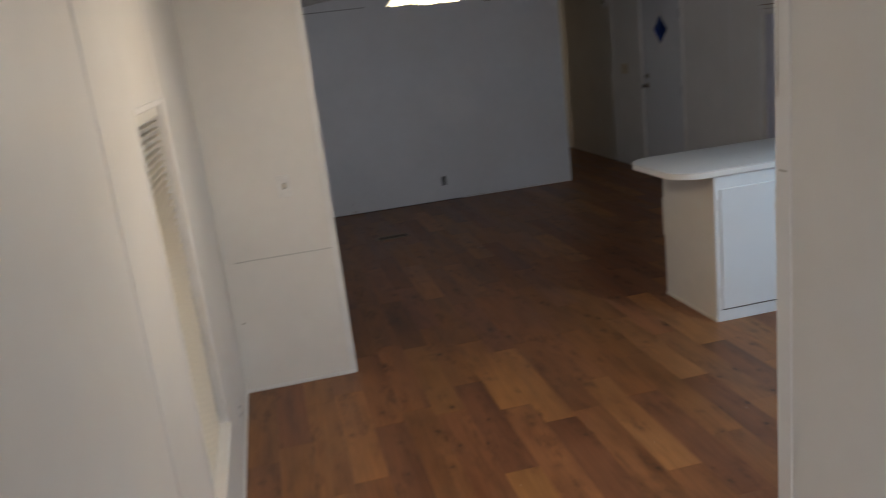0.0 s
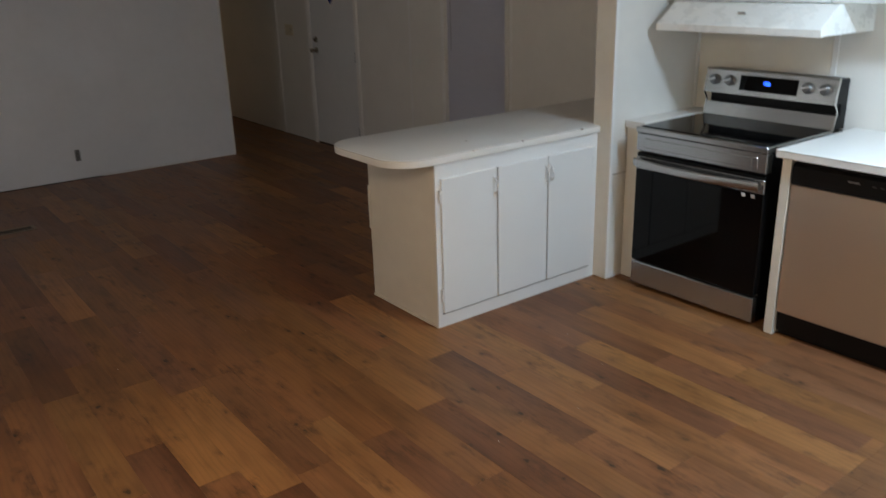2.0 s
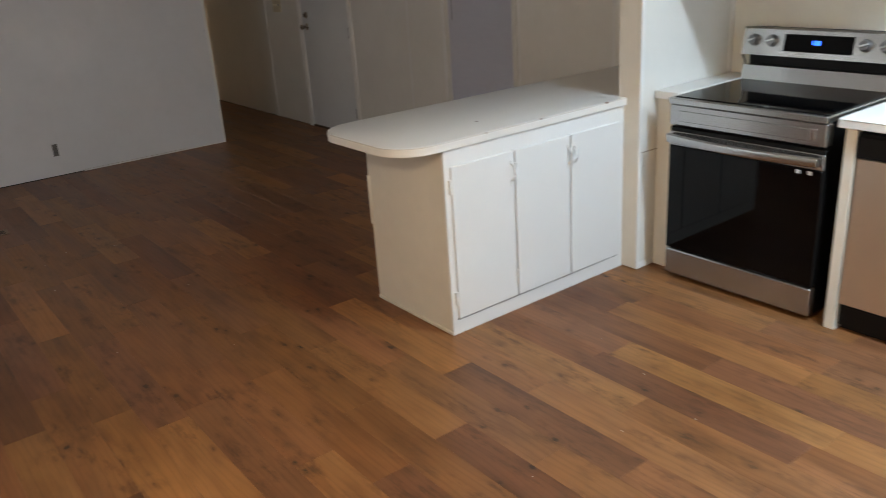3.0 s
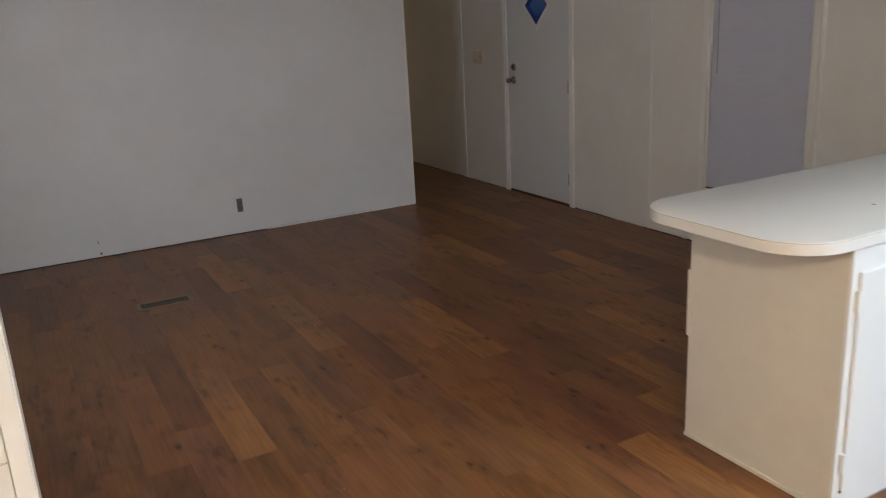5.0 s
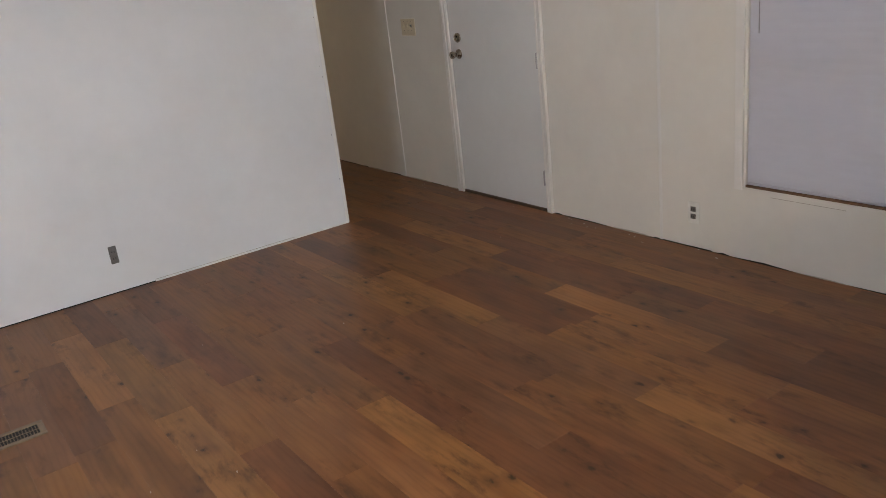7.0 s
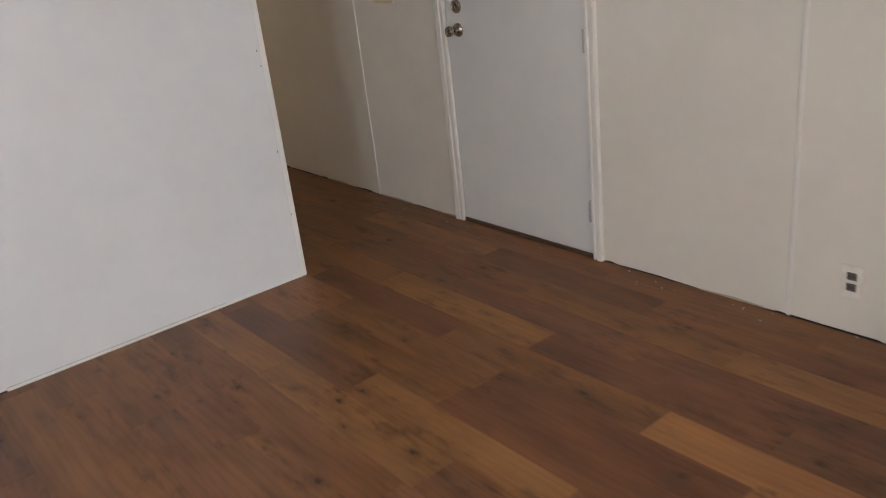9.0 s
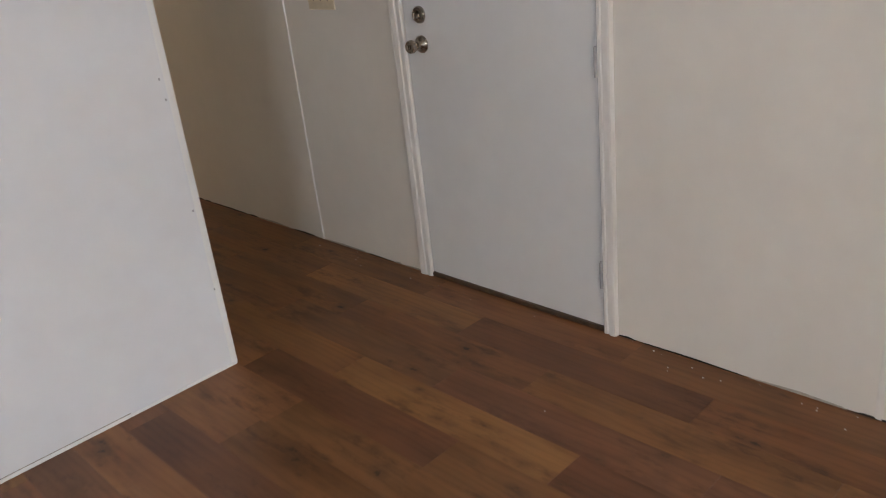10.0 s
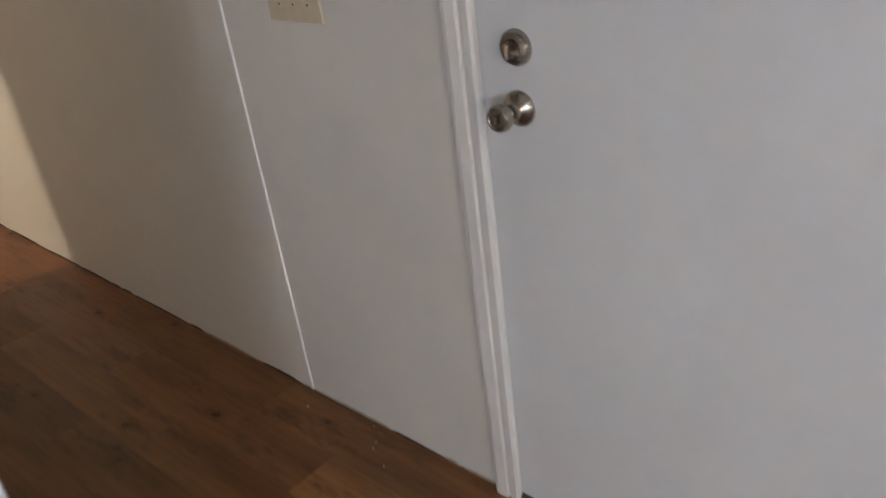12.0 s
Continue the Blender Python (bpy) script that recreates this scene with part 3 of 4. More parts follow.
_p = part("pane", boxes(((WEST - 0.066, ya, za), (WEST - 0.06, yb, zb))), GLASS, window_4)
_p.visible_shadow = False

# entry door
door_1 = thing("door_1", (EAST, 8.01, 0.0), "closed pale grey-white entry door with a diamond window", "door", kind="structure")
ya, yb, za, zb = E_DOOR
_bm = bmesh.new()
_cy, _cz, _r = 8.01, 1.556, 0.150
_x0, _x1 = EAST + 0.004, EAST + 0.046
for yl, yh, corners in ((ya + 0.013, _cy, ((_cy, _cz - _r), (_cy - _r, _cz), (_cy, _cz + _r))), (_cy, yb - 0.006, ((_cy, _cz + _r), (_cy + _r, _cz), (_cy, _cz - _r)))):
    if yl < _cy - 0.1:
        outline = [(_x0, yl, 0.017), (_x0, _cy, 0.017)] + [(_x0, a, b) for a, b in corners] + [(_x0, _cy, zb - 0.006), (_x0, yl, zb - 0.006)]
    else:
        outline = [(_x0, yh, zb - 0.006), (_x0, _cy, zb - 0.006)] + [(_x0, a, b) for a, b in corners] + [(_x0, _cy, 0.017), (_x0, yh, 0.017)]
    prism(_bm, outline, (_x1 - _x0, 0, 0))
leaf = part("door_leaf", _bm, DOORPAINT, door_1)


def diamond_bar(r_out, r_in, x_in, x_out, k):
    """One side of the diamond moulding."""
    a, b = math.pi / 2 * k, math.pi / 2 * (k + 1)
    pts = [(x_in, _cy + r * math.cos(t), _cz + r * math.sin(t)) for r, t in ((r_out, a), (r_out, b), (r_in, b), (r_in, a))]
    return prism(bmesh.new(), pts, (x_out - x_in, 0, 0), 0.002, 1)


for _k in range(4):
    part("diamond_moulding", diamond_bar(0.190, 0.152, EAST - 0.006, EAST + 0.0035, _k), TRIM, leaf)
_p = part("diamond_pane", prism(bmesh.new(), [(EAST - 0.002, _cy + 0.1515 * math.cos(math.pi / 2 * k), _cz + 0.1515 * math.sin(math.pi / 2 * k)) for k in range(4)], (0.004, 0, 0)), BLUE_GLASS, leaf, "deep blue diamond pane")
_p.visible_shadow = False


def casing(y_inner, side, z1, k=1.0):
    """Fluted upright casing, its profile across y."""
    prof = [(0, 0.0), (0, 0.010), (0.006, 0.015), (0.020, 0.015), (0.024, 0.011), (0.030, 0.011), (0.034, 0.016), (0.056, 0.018), (0.066, 0.016), (0.070, 0.010), (0.072, 0.0)]
    return prism(bmesh.new(), [(EAST - d, y_inner + side * w * k, 0.0) for w, d in prof], (0, 0, z1))


part("casing", casing(yb - 0.014, 1, zb + 0.062, 0.98), TRIM, door_1)
part("casing", casing(ya + 0.004, -1, zb + 0.062, 0.72), TRIM, door_1)
part("casing", boxes(((EAST - 0.015, ya + 0.005, zb - 0.003), (EAST, yb - 0.0145, zb + 0.062)), bevel=0.004), TRIM, door_1)
for lo, hi in (((EAST + 0.001, ya, 0.0), (EAST + 0.12, ya + 0.005, zb)), ((EAST + 0.001, yb - 0.005, 0.0), (EAST + 0.12, yb, zb)), ((EAST + 0.001, ya + 0.005, zb - 0.005), (EAST + 0.12, yb - 0.005, zb))):
    part("jamb", boxes((lo, hi)), TRIM, door_1)
part("gap_or_shade_line", boxes(((EAST - 0.0165, ya - 0.045, zb + 0.0622), (EAST, yb + 0.05, zb + 0.067))), RUST, door_1)
part("gap_or_shade_line", boxes(((EAST + 0.0005, ya + 0.013, zb - 0.0105), (EAST + 0.006, yb - 0.006, zb - 0.0055))), DARK, door_1)
# Grey strip paints the shade in the hinge-side gap.
part("gap_or_shade_line", boxes(((EAST + 0.0006, ya + 0.0085, 0.017), (EAST + 0.008, ya + 0.0125, zb - 0.011))), HINGE_SHADE, door_1)
part("threshold", boxes(((EAST - 0.006, ya + 0.005, -0.002), (EAST + 0.12, yb - 0.005, 0.0155)), bevel=0.002), THRESHOLD, door_1, "dark worn metal threshold")
for _zc in (0.219, 0.937, 1.70):
    # Hinges take the shade grey, darker than their own paint.
    h = part("hinge", boxes(((EAST - 0.001, ya + 0.006, _zc - 0.046), (EAST + 0.0035, ya + 0.020, _zc + 0.046))), HINGE_SHADE, door_1, "painted-over steel hinge")
    part("knuckle", tube(bmesh.new(), [(EAST - 0.012, ya + 0.008, _zc - 0.046), (EAST - 0.012, ya + 0.008, _zc + 0.046)], 0.0075, 10), HINGE_SHADE, h, "", True)
_ax = Matrix.Translation((EAST + 0.004, 8.360, 0.960)) @ along_x(0, -1)
knob = part("door_knob", lathe(bmesh.new(), [(0.0325, 0), (0.0320, 0.004), (0.028, 0.009), (0.017, 0.013), (0.0135, 0.017), (0.0125, 0.030), (0.016, 0.036), (0.0225, 0.046), (0.0245, 0.054), (0.0235, 0.062), (0.021, 0.066), (0.018, 0.0665), (0.0165, 0.0645), (0, 0.0645)], _ax, 36), NICKEL, leaf, "satin nickel door knob", True)
part("turn_button", boxes(((EAST - 0.069, 8.358, 0.952), (EAST - 0.062, 8.362, 0.968)), bevel=0.001), NICKEL, knob)
_ax = Matrix.Translation((EAST + 0.004, 8.357, 1.066)) @ along_x(0, -1)
bolt = part("deadbolt", lathe(bmesh.new(), [(0.0315, 0), (0.031, 0.005), (0.027, 0.011), (0.017, 0.0135), (0.015, 0.012), (0, 0.012)], _ax, 36), NICKEL, leaf, "satin nickel deadbolt with thumb turn", True)
part("thumb_turn", boxes(((EAST - 0.030, 8.352, 1.052), (EAST - 0.006, 8.361, 1.080)), bevel=0.003), NICKEL, bolt)
for _y, _z in ((8.350, 0.943), (8.369, 0.978)):
    part("screw", lathe(bmesh.new(), [(0.003, 0), (0.002, 0.0015), (0, 0.0015)], Matrix.Translation((EAST - 0.006, _y, _z)) @ along_x(0, -1), 10), BLACK, leaf)


# ---- wall fittings ----
def outlet_face(parent, at, toward, mat, plate=True, face=GREY_PLASTIC):
    """Duplex outlet: at is its middle, toward turns local (across, up, out) into the room."""
    def q(a, u, o):
        return Vector(at) + toward @ Vector((a, u, o))

    def slab(a0, a1, u0, u1, o0, o1, bev=0.0):
        p, r = q(a0, u0, o0), q(a1, u1, o1)
        return boxes((tuple(p), tuple(r)), bevel=bev)
    if plate:
        part("plate", slab(-0.035, 0.035, -0.0575, 0.0575, 0, 0.0045, 0.0015), mat, parent)
    else:
        part("body", slab(-0.021, 0.021, -0.050, 0.050, 0, 0.006, 0.0015), GREY_PLASTIC, parent)
    for u in (-0.0195, 0.0195):
        s = part("socket", slab(-0.016, 0.016, u - 0.0135, u + 0.0135, 0.0045 if plate else 0.006, 0.0068 if plate else 0.0085, 0.001), face, parent)
        for a in (-0.0065, 0.0065):
            part("slot", slab(a - 0.0012, a + 0.0012, u - 0.005, u + 0.005, 0.0065, 0.0094), BLACK, s)


_east = Matrix(((0, 0, -1), (-1, 0, 0), (0, 1, 0)))
_north = Matrix(((1, 0, 0), (0, 0, -1), (0, 1, 0)))
_west = Matrix(((0, 0, 1), (1, 0, 0), (0, 1, 0)))
o1 = thing("wall_outlet", (EAST, 6.490, 0.192), "white outlet plate with dark sockets low on the wall", "outlet")
outlet_face(o1, (EAST, 6.490, 0.192), _east, WHITE_PLASTIC)
o2 = thing("wall_outlet", (1.672, NORTH, 0.220), "bare dark grey outlet without cover plate in end wall", "outlet")
outlet_face(o2, (1.672, NORTH, 0.220), _north, GREY_PLASTIC, False)
o3 = thing("wall_outlet", (WEST, 3.56, 0.19), "white outlet plate low beside the blind-covered window", "outlet")
outlet_face(o3, (WEST, 3.56, 0.19), _west, WHITE_PLASTIC, True, WHITE_PLASTIC)

sw = thing("light_switch", (EAST, 8.92, 1.138), "cream three-gang switch plate beside the entry door", "light switch")
part("plate", boxes(((EAST - 0.006, 8.833, 1.080), (EAST, 9.006, 1.197)), bevel=0.003), CREAM, sw)
for _k in range(3):
    _y = 8.8735 + 0.046 * _k
    part("toggle", prism(bmesh.new(), [(EAST - 0.006, _y - 0.005, 1.137), (EAST - 0.016, _y - 0.005, 1.149), (EAST - 0.014, _y - 0.005, 1.157), (EAST - 0.006, _y - 0.005, 1.157)], (0, 0.010, 0)), GREY_PLASTIC if _k == 0 else CREAM, sw)
    for _z in (1.117, 1.177):
        part("screw", lathe(bmesh.new(), [(0.003, 0), (0.002, 0.0012), (0, 0.0012)], Matrix.Translation((EAST - 0.006, _y, _z)) @ along_x(0, -1), 10), GREY_PLASTIC, sw)
sw2 = thing("light_switch", (-0.074, 4.203, 1.09), "white single switch plate on the wing wall", "light switch")
part("plate", boxes(((-0.109, 4.1955, 1.038), (-0.039, 4.203, 1.153)), bevel=0.002), WHITE_PLASTIC, sw2)
part("toggle", prism(bmesh.new(), [(-0.079, 4.1955, 1.084), (-0.079, 4.184, 1.099), (-0.079, 4.186, 1.108), (-0.079, 4.1955, 1.108)], (0.010, 0, 0)), CREAM, sw2)
part("toggle_slot", boxes(((-0.0815, 4.1946, 1.081), (-0.0665, 4.1956, 1.111))), BLACK, sw2)
chime = thing("door_chime", (EAST, 9.34, 1.927), "round white wall device high in the hallway", "smoke alarm")
part("housing", lathe(bmesh.new(), [(0.062, 0), (0.062, 0.018), (0.052, 0.03), (0.030, 0.033), (0, 0.033)], Matrix.Translation((EAST, 9.34, 1.927)) @ along_x(0, -1), 28), WHITE_PLASTIC, chime, "", True)
part("face", lathe(bmesh.new(), [(0.028, 0), (0.026, 0.004), (0, 0.004)], Matrix.Translation((EAST - 0.032, 9.34, 1.927)) @ along_x(0, -1), 20), GREY_PLASTIC, chime, "", True)

vent = thing("floor_register", (0.855, 7.225, 0.0), "tan metal floor register with dark slots", "floor vent")
for lo, hi in (((0.700, 7.16, 0.0), (1.010, 7.182, 0.005)), ((0.700, 7.268, 0.0), (1.010, 7.29, 0.005)), ((0.700, 7.182, 0.0), (0.722, 7.268, 0.005)), ((0.988, 7.182, 0.0), (1.010, 7.268, 0.005))):
    part("frame", boxes((lo, hi), bevel=0.0015), TAN_METAL, vent)
part("well", boxes(((0.722, 7.182, 0.0002), (0.988, 7.268, 0.0010))), DARK, vent)
for _k in range(22):
    _x = 0.730 + 0.0118 * _k
    part("slat", boxes(((_x, 7.184, 0.001), (_x + 0.0020, 7.266, 0.0020))), TAN_METAL, vent)
part("divider", boxes(((0.722, 7.2235, 0.001), (0.988, 7.2265, 0.0024))), TAN_METAL, vent)

# ---- kitchen island ----
FRONT, BACK, LEFT, RIGHT = 3.894, 4.49, 2.20, 3.322
island = thing("island_cabinet", (2.76, 4.19, 0.0), "white painted peninsula base cabinet with three flat doors", "cabinet")
part("body", boxes(((LEFT + 0.006, FRONT + 0.012, 0.0), (RIGHT, BACK, 0.8455))), SIDE, island)
# Creamier than the front: warm, weaker light is put into the colour.
part("side_panel", boxes(((LEFT, FRONT + 0.004, 0.0), (LEFT + 0.006, BACK + 0.002, 0.8455)), bevel=0.001), SIDE, island, "cabinet side panel, its cream tone carrying the warm light")
part("face_frame", boxes(((LEFT - 0.003, FRONT, 0.0), (RIGHT, FRONT + 0.012, 0.8455)), bevel=0.0015), CABINET, island)
part("base_strip", boxes(((LEFT - 0.008, FRONT + 0.004, 0.0), (LEFT, BACK, 0.016)), bevel=0.002), SIDE, island)
part("corner_plate", boxes(((LEFT - 0.006, BACK - 0.012, 0.39), (LEFT, BACK + 0.008, 0.632)), bevel=0.002), SIDE, island, "cream cover strip on the back corner")


def pull(x, z0, z1, y, parent):
    """White bow pull with flared feet."""
    m = (z0 + z1) / 2
    bm = tube(bmesh.new(), [(x, y, z0 + 0.012), (x, y - 0.014, z0 + 0.020), (x, y - 0.022, z0 + 0.036), (x, y - 0.024, m), (x, y - 0.022, z1 - 0.036), (x, y - 0.014, z1 - 0.020), (x, y, z1 - 0.012)], 0.0045, 8)
    h = part("handle", bm, CABINET, parent, "white painted bow pull", True)
    for z in (z0 + 0.008, z1 - 0.008):
        part("foot", boxes(((x - 0.008, y - 0.004, z - 0.010), (x + 0.008, y, z + 0.010)), bevel=0.002), CABINET, h)
    part("foot", boxes(((x - 0.006, y - 0.003, z0 - 0.012), (x + 0.006, y, z0 - 0.004)), bevel=0.001), CABINET, h)


def small_hinge(x, z, y, parent):
    bm = boxes(((x - 0.011, y - 0.004, z - 0.030), (x + 0.009, y, z + 0.030)), bevel=0.001)
    tube(bm, [(x - 0.004, y - 0.008, z - 0.032), (x - 0.004, y - 0.008, z + 0.032)], 0.006, 8)
    part("hinge", bm, CABINET, parent, "painted-over surface hinge")


for x0, x1, hx, px in ((2.226, 2.578, 2.224, 2.560), (2.586, 2.932, 2.586, 2.918), (2.940, 3.280, 3.284, 2.956)):
    d = part("door", boxes(((x0, FRONT - 0.012, 0.076), (x1, FRONT - 0.0005, 0.772)), bevel=0.0035), CABINET, island)
    pull(px, 0.625, 0.730, FRONT - 0.012, d)
    for z in (0.175, 0.685):
        small_hinge(hx, z, FRONT - 0.0005 if hx < 2.3 or hx > 3.2 else FRONT - 0.010, d)
    # Dark strips paint the doors' edge shade on the frame, below and right.
    part("gap_or_shade_line", boxes(((x0 - 0.001, FRONT - 0.0014, 0.0690), (x1 + 0.0005, FRONT - 0.0002, 0.0755))), DARK, d)
    part("gap_or_shade_line", boxes(((x1 + 0.0006, FRONT - 0.0014, 0.0690), (x1 + 0.0058, FRONT - 0.0002, 0.772))), DARK, d)

top = thing("island_countertop", (2.6, 4.2, 0.846), "white laminate peninsula countertop with rounded free end", "countertop")
R = 0.17
def arc(cx, cy, r, a0, a1, n=9):
    return [(cx + r * math.cos(radians(a0 + (a1 - a0) * i / n)), cy + r * math.sin(radians(a0 + (a1 - a0) * i / n))) for i in range(n + 1)]


def top_outline(e):
    """Outline of the peninsula top, its free edges moved out by e."""
    return [(3.322, 3.880 - e), (3.322, 3.934), (EAST - 0.002, 3.934), (EAST - 0.002, 4.560 + e)] + arc(1.978 + R, 4.560 - R, R + e, 90, 180) + arc(1.978 + R, 3.880 + R, R + e, 180, 270)


part("slab", prism(bmesh.new(), [(x, y, 0.8465) for x, y in top_outline(0.0)], (0, 0, 0.0355), 0.002, 2), LAMINATE, top, "", True)
part("edge_seam", prism(bmesh.new(), [(x, y, 0.8470) for x, y in top_outline(0.0007)], (0, 0, 0.0322)), SCUFF, top)
part("edge_band", prism(bmesh.new(), [(x, y, 0.8458) for x, y in top_outline(0.0014)], (0, 0, 0.0320), 0.0006, 1), EDGE, top, "cream laminate edge band", True)
for _x, _w in ((2.74, 0.012), (3.17, 0.018), (2.42, 0.006)):
    part("chip", boxes(((_x, 3.8780, 0.876), (_x + _w, 3.8815, 0.8825))), RUST, top)
part("gap_or_shade_line", boxes(((EAST - 0.0035, 4.43, 0.8822), (EAST - 0.0015, 4.556, 0.8875))), RUST, top)
part("burn_mark", boxes(((2.53, 4.07, 0.8821), (2.542, 4.078, 0.8825))), RUST, top)

# ---- stove ----
SX, SY0, SY1 = 3.372, 2.906, 3.661
stove = thing("stove", (3.7, 3.28, 0.0), "stainless steel electric range with black glass oven door", "stove")
part("body", boxes(((SX + 0.045, SY0 + 0.004, 0.03), (4.05, SY1 - 0.004, 0.885)), bevel=0.003), BLACK, stove, "black side panels")
part("toe_kick", boxes(((SX + 0.06, SY0 + 0.02, 0.0), (3.95, SY1 - 0.02, 0.03))), BLACK, stove)
part("drawer", boxes(((SX, SY0, 0.020), (SX + 0.044, SY1, 0.150)), bevel=0.006), STEEL, stove, "stainless storage drawer")
od = part("oven_door", boxes(((SX + 0.004, SY0, 0.158), (SX + 0.044, SY1, 0.762)), bevel=0.005), BLACK, stove)
part("door_glass", boxes(((SX - 0.001, SY0 + 0.003, 0.160), (SX + 0.006, SY1 - 0.003, 0.672)), bevel=0.002), GLOSS_BLACK, od, "glossy black oven glass")
part("top_rail", boxes(((SX - 0.002, SY0 + 0.001, 0.674), (SX + 0.02, SY1 - 0.001, 0.742)), bevel=0.003), STEEL, od, "stainless rail over the glass")
_hb = bmesh.new()
_rings = []
for _k in range(17):
    _u = _k / 16
    _bow = 0.018 * math.sin(math.pi * _u)
    _rings.append([_hb.verts.new((SX - 0.030 - _bow + 0.010 * math.cos(a), SY0 + 0.012 + (SY1 - SY0 - 0.024) * _u, 0.716 - 0.3 * _bow + 0.022 * math.copysign(abs(math.sin(a)) ** 0.6, math.sin(a)))) for a in (2 * math.pi * q / 14 for q in range(14))])
for _a, _b2 in zip(_rings, _rings[1:]):
    for _k in range(14):
        _hb.faces.new((_a[_k], _a[(_k + 1) % 14], _b2[(_k + 1) % 14], _b2[_k]))
_hb.faces.new(list(reversed(_rings[0])))
_hb.faces.new(_rings[-1])
hd = part("handle", _hb, STEEL, od, "wide flat bowed steel handle", True)
for _y in (SY0 + 0.024, SY1 - 0.024):
    part("handle_post", boxes(((SX - 0.036, _y - 0.014, 0.700), (SX, _y + 0.014, 0.730)), bevel=0.004), STEEL, hd)
for _y in (SY0 + 0.055, SY0 + 0.105):
    part("tag", boxes(((SX - 0.0025, _y - 0.010, 0.650), (SX - 0.001, _y + 0.010, 0.666))), WHITE_MARK, od, "small white sticker")
part("front_panel", boxes(((SX - 0.004, SY0, 0.772), (SX + 0.046, SY1, 0.868)), bevel=0.004), STEEL, stove)
part("front_inset", boxes(((SX - 0.0065, SY0 + 0.075, 0.792), (SX - 0.003, SY1 - 0.05, 0.842)), bevel=0.002), STEEL, stove)
part("badge", boxes(((SX - 0.007, SY0 + 0.045, 0.795), (SX - 0.0035, SY0 + 0.068, 0.845)), bevel=0.002), BRIGHT, stove, "small pale badge")
_bm = bmesh.new()
box(_bm, (SX - 0.012, SY0 - 0.003, 0.870), (3.935, SY1 + 0.003, 0.899), 0.004)
part("cooktop_frame", _bm, STEEL, stove)
part("cooktop_glass", boxes(((SX + 0.018, SY0 + 0.012, 0.8985), (3.928, SY1 - 0.012, 0.903)), bevel=0.001), GLOSS_BLACK, stove, "glossy black ceramic cooktop")
BX, BZ = 0.088, -0.022
bg = part("backguard", prism(bmesh.new(), [(3.846 + BX, SY0 + 0.004, 0.895), (3.863 + BX, SY0 + 0.004, 0.966), (3.905 + BX, SY0 + 0.004, 0.968), (3.905 + BX, SY0 + 0.004, 1.026), (3.842 + BX, SY0 + 0.004, 1.028), (3.862 + BX, SY0 + 0.004, 1.142), (3.875 + BX, SY0 + 0.004, 1.150), (4.052, SY0 + 0.004, 1.146), (4.052, SY0 + 0.004, 0.895)], (0, SY1 - SY0 - 0.008, 0), 0.002, 1), BLACK, stove, "black backguard shell")
part("lower_plate", prism(bmesh.new(), [(3.8435 + BX, SY0, 0.900), (3.8615 + BX, SY0, 0.970), (3.8645 + BX, SY0, 0.969), (3.8465 + BX, SY0, 0.899)], (0, SY1 - SY0, 0)), STEEL, bg, "stainless strip")
part("control_plate", prism(bmesh.new(), [(3.8385 + BX, SY0, 1.024), (3.8595 + BX, SY0, 1.146), (3.875 + BX, SY0, 1.154), (3.878 + BX, SY0, 1.150), (3.863 + BX, SY0, 1.143), (3.8425 + BX, SY0, 1.024)], (0, SY1 - SY0, 0)), STEEL, bg, "stainless control panel")
for _y in (SY0 - 0.001, SY1 - 0.003):
    part("end_trim", prism(bmesh.new(), [(3.834 + BX, _y, 1.023), (3.857 + BX, _y, 1.154), (3.868 + BX, _y, 1.154), (3.848 + BX, _y, 1.028), (3.876 + BX, _y, 0.985), (3.852 + BX, _y, 0.895), (3.842 + BX, _y, 0.895), (3.864 + BX, _y, 0.985)], (0, 0.004, 0)), BRIGHT, bg)


def on_panel(z, out=0.0):
    return 3.8385 + BX + (z - 1.024) * 0.172 - out


disp = part("display", prism(bmesh.new(), [(on_panel(1.050, 0.003), 3.115, 1.050), (on_panel(1.128, 0.003), 3.115, 1.128), (on_panel(1.128), 3.115, 1.128), (on_panel(1.050), 3.115, 1.050)], (0, 0.330, 0)), GLOSS_BLACK, bg, "black clock display")
for _k, _w in ((0, 0.004), (1, 0.010), (2, 0.010)):
    _y = 3.300 - 0.016 * _k
    part("digit", prism(bmesh.new(), [(on_panel(1.084, 0.0042), _y, 1.084), (on_panel(1.104, 0.0042), _y, 1.104), (on_panel(1.104, 0.003), _y, 1.104), (on_panel(1.084, 0.003), _y, 1.084)], (0, _w, 0)), BLUE_LED, disp, "glowing blue digit")
for _y in (3.600, 3.506, 3.060, 2.968):
    _ax = Matrix.Translation((on_panel(1.094), _y, 1.094)) @ Matrix.Rotation(radians(9.8), 4, 'Y') @ along_x(0, -1)
    k = part("knob", lathe(bmesh.new(), [(0.029, 0), (0.029, 0.006), (0.024, 0.008), (0.0225, 0.026), (0.020, 0.029), (0, 0.029)], _ax, 28), KNOB_METAL, bg, "brushed metal control knob", True)
    _bm = boxes(((-0.005, -0.021, 0.026), (0.005, 0.021, 0.034)), bevel=0.002)
    bmesh.ops.transform(_bm, matrix=_ax @ Matrix.Rotation(radians(20), 4, 'Z'), verts=_bm.verts)
    part("grip", _bm, BRIGHT, k)

# ---- counters, dishwasher, hood, wall cabinets ----
fil = thing("filler_cabinet", (3.75, 3.74, 0.0), "narrow cream filler cabinet between stove and wall", "cabinet")
part("body", boxes(((3.470, 3.668, 0.0), (EAST, 3.800, 0.865))), SIDE, fil)
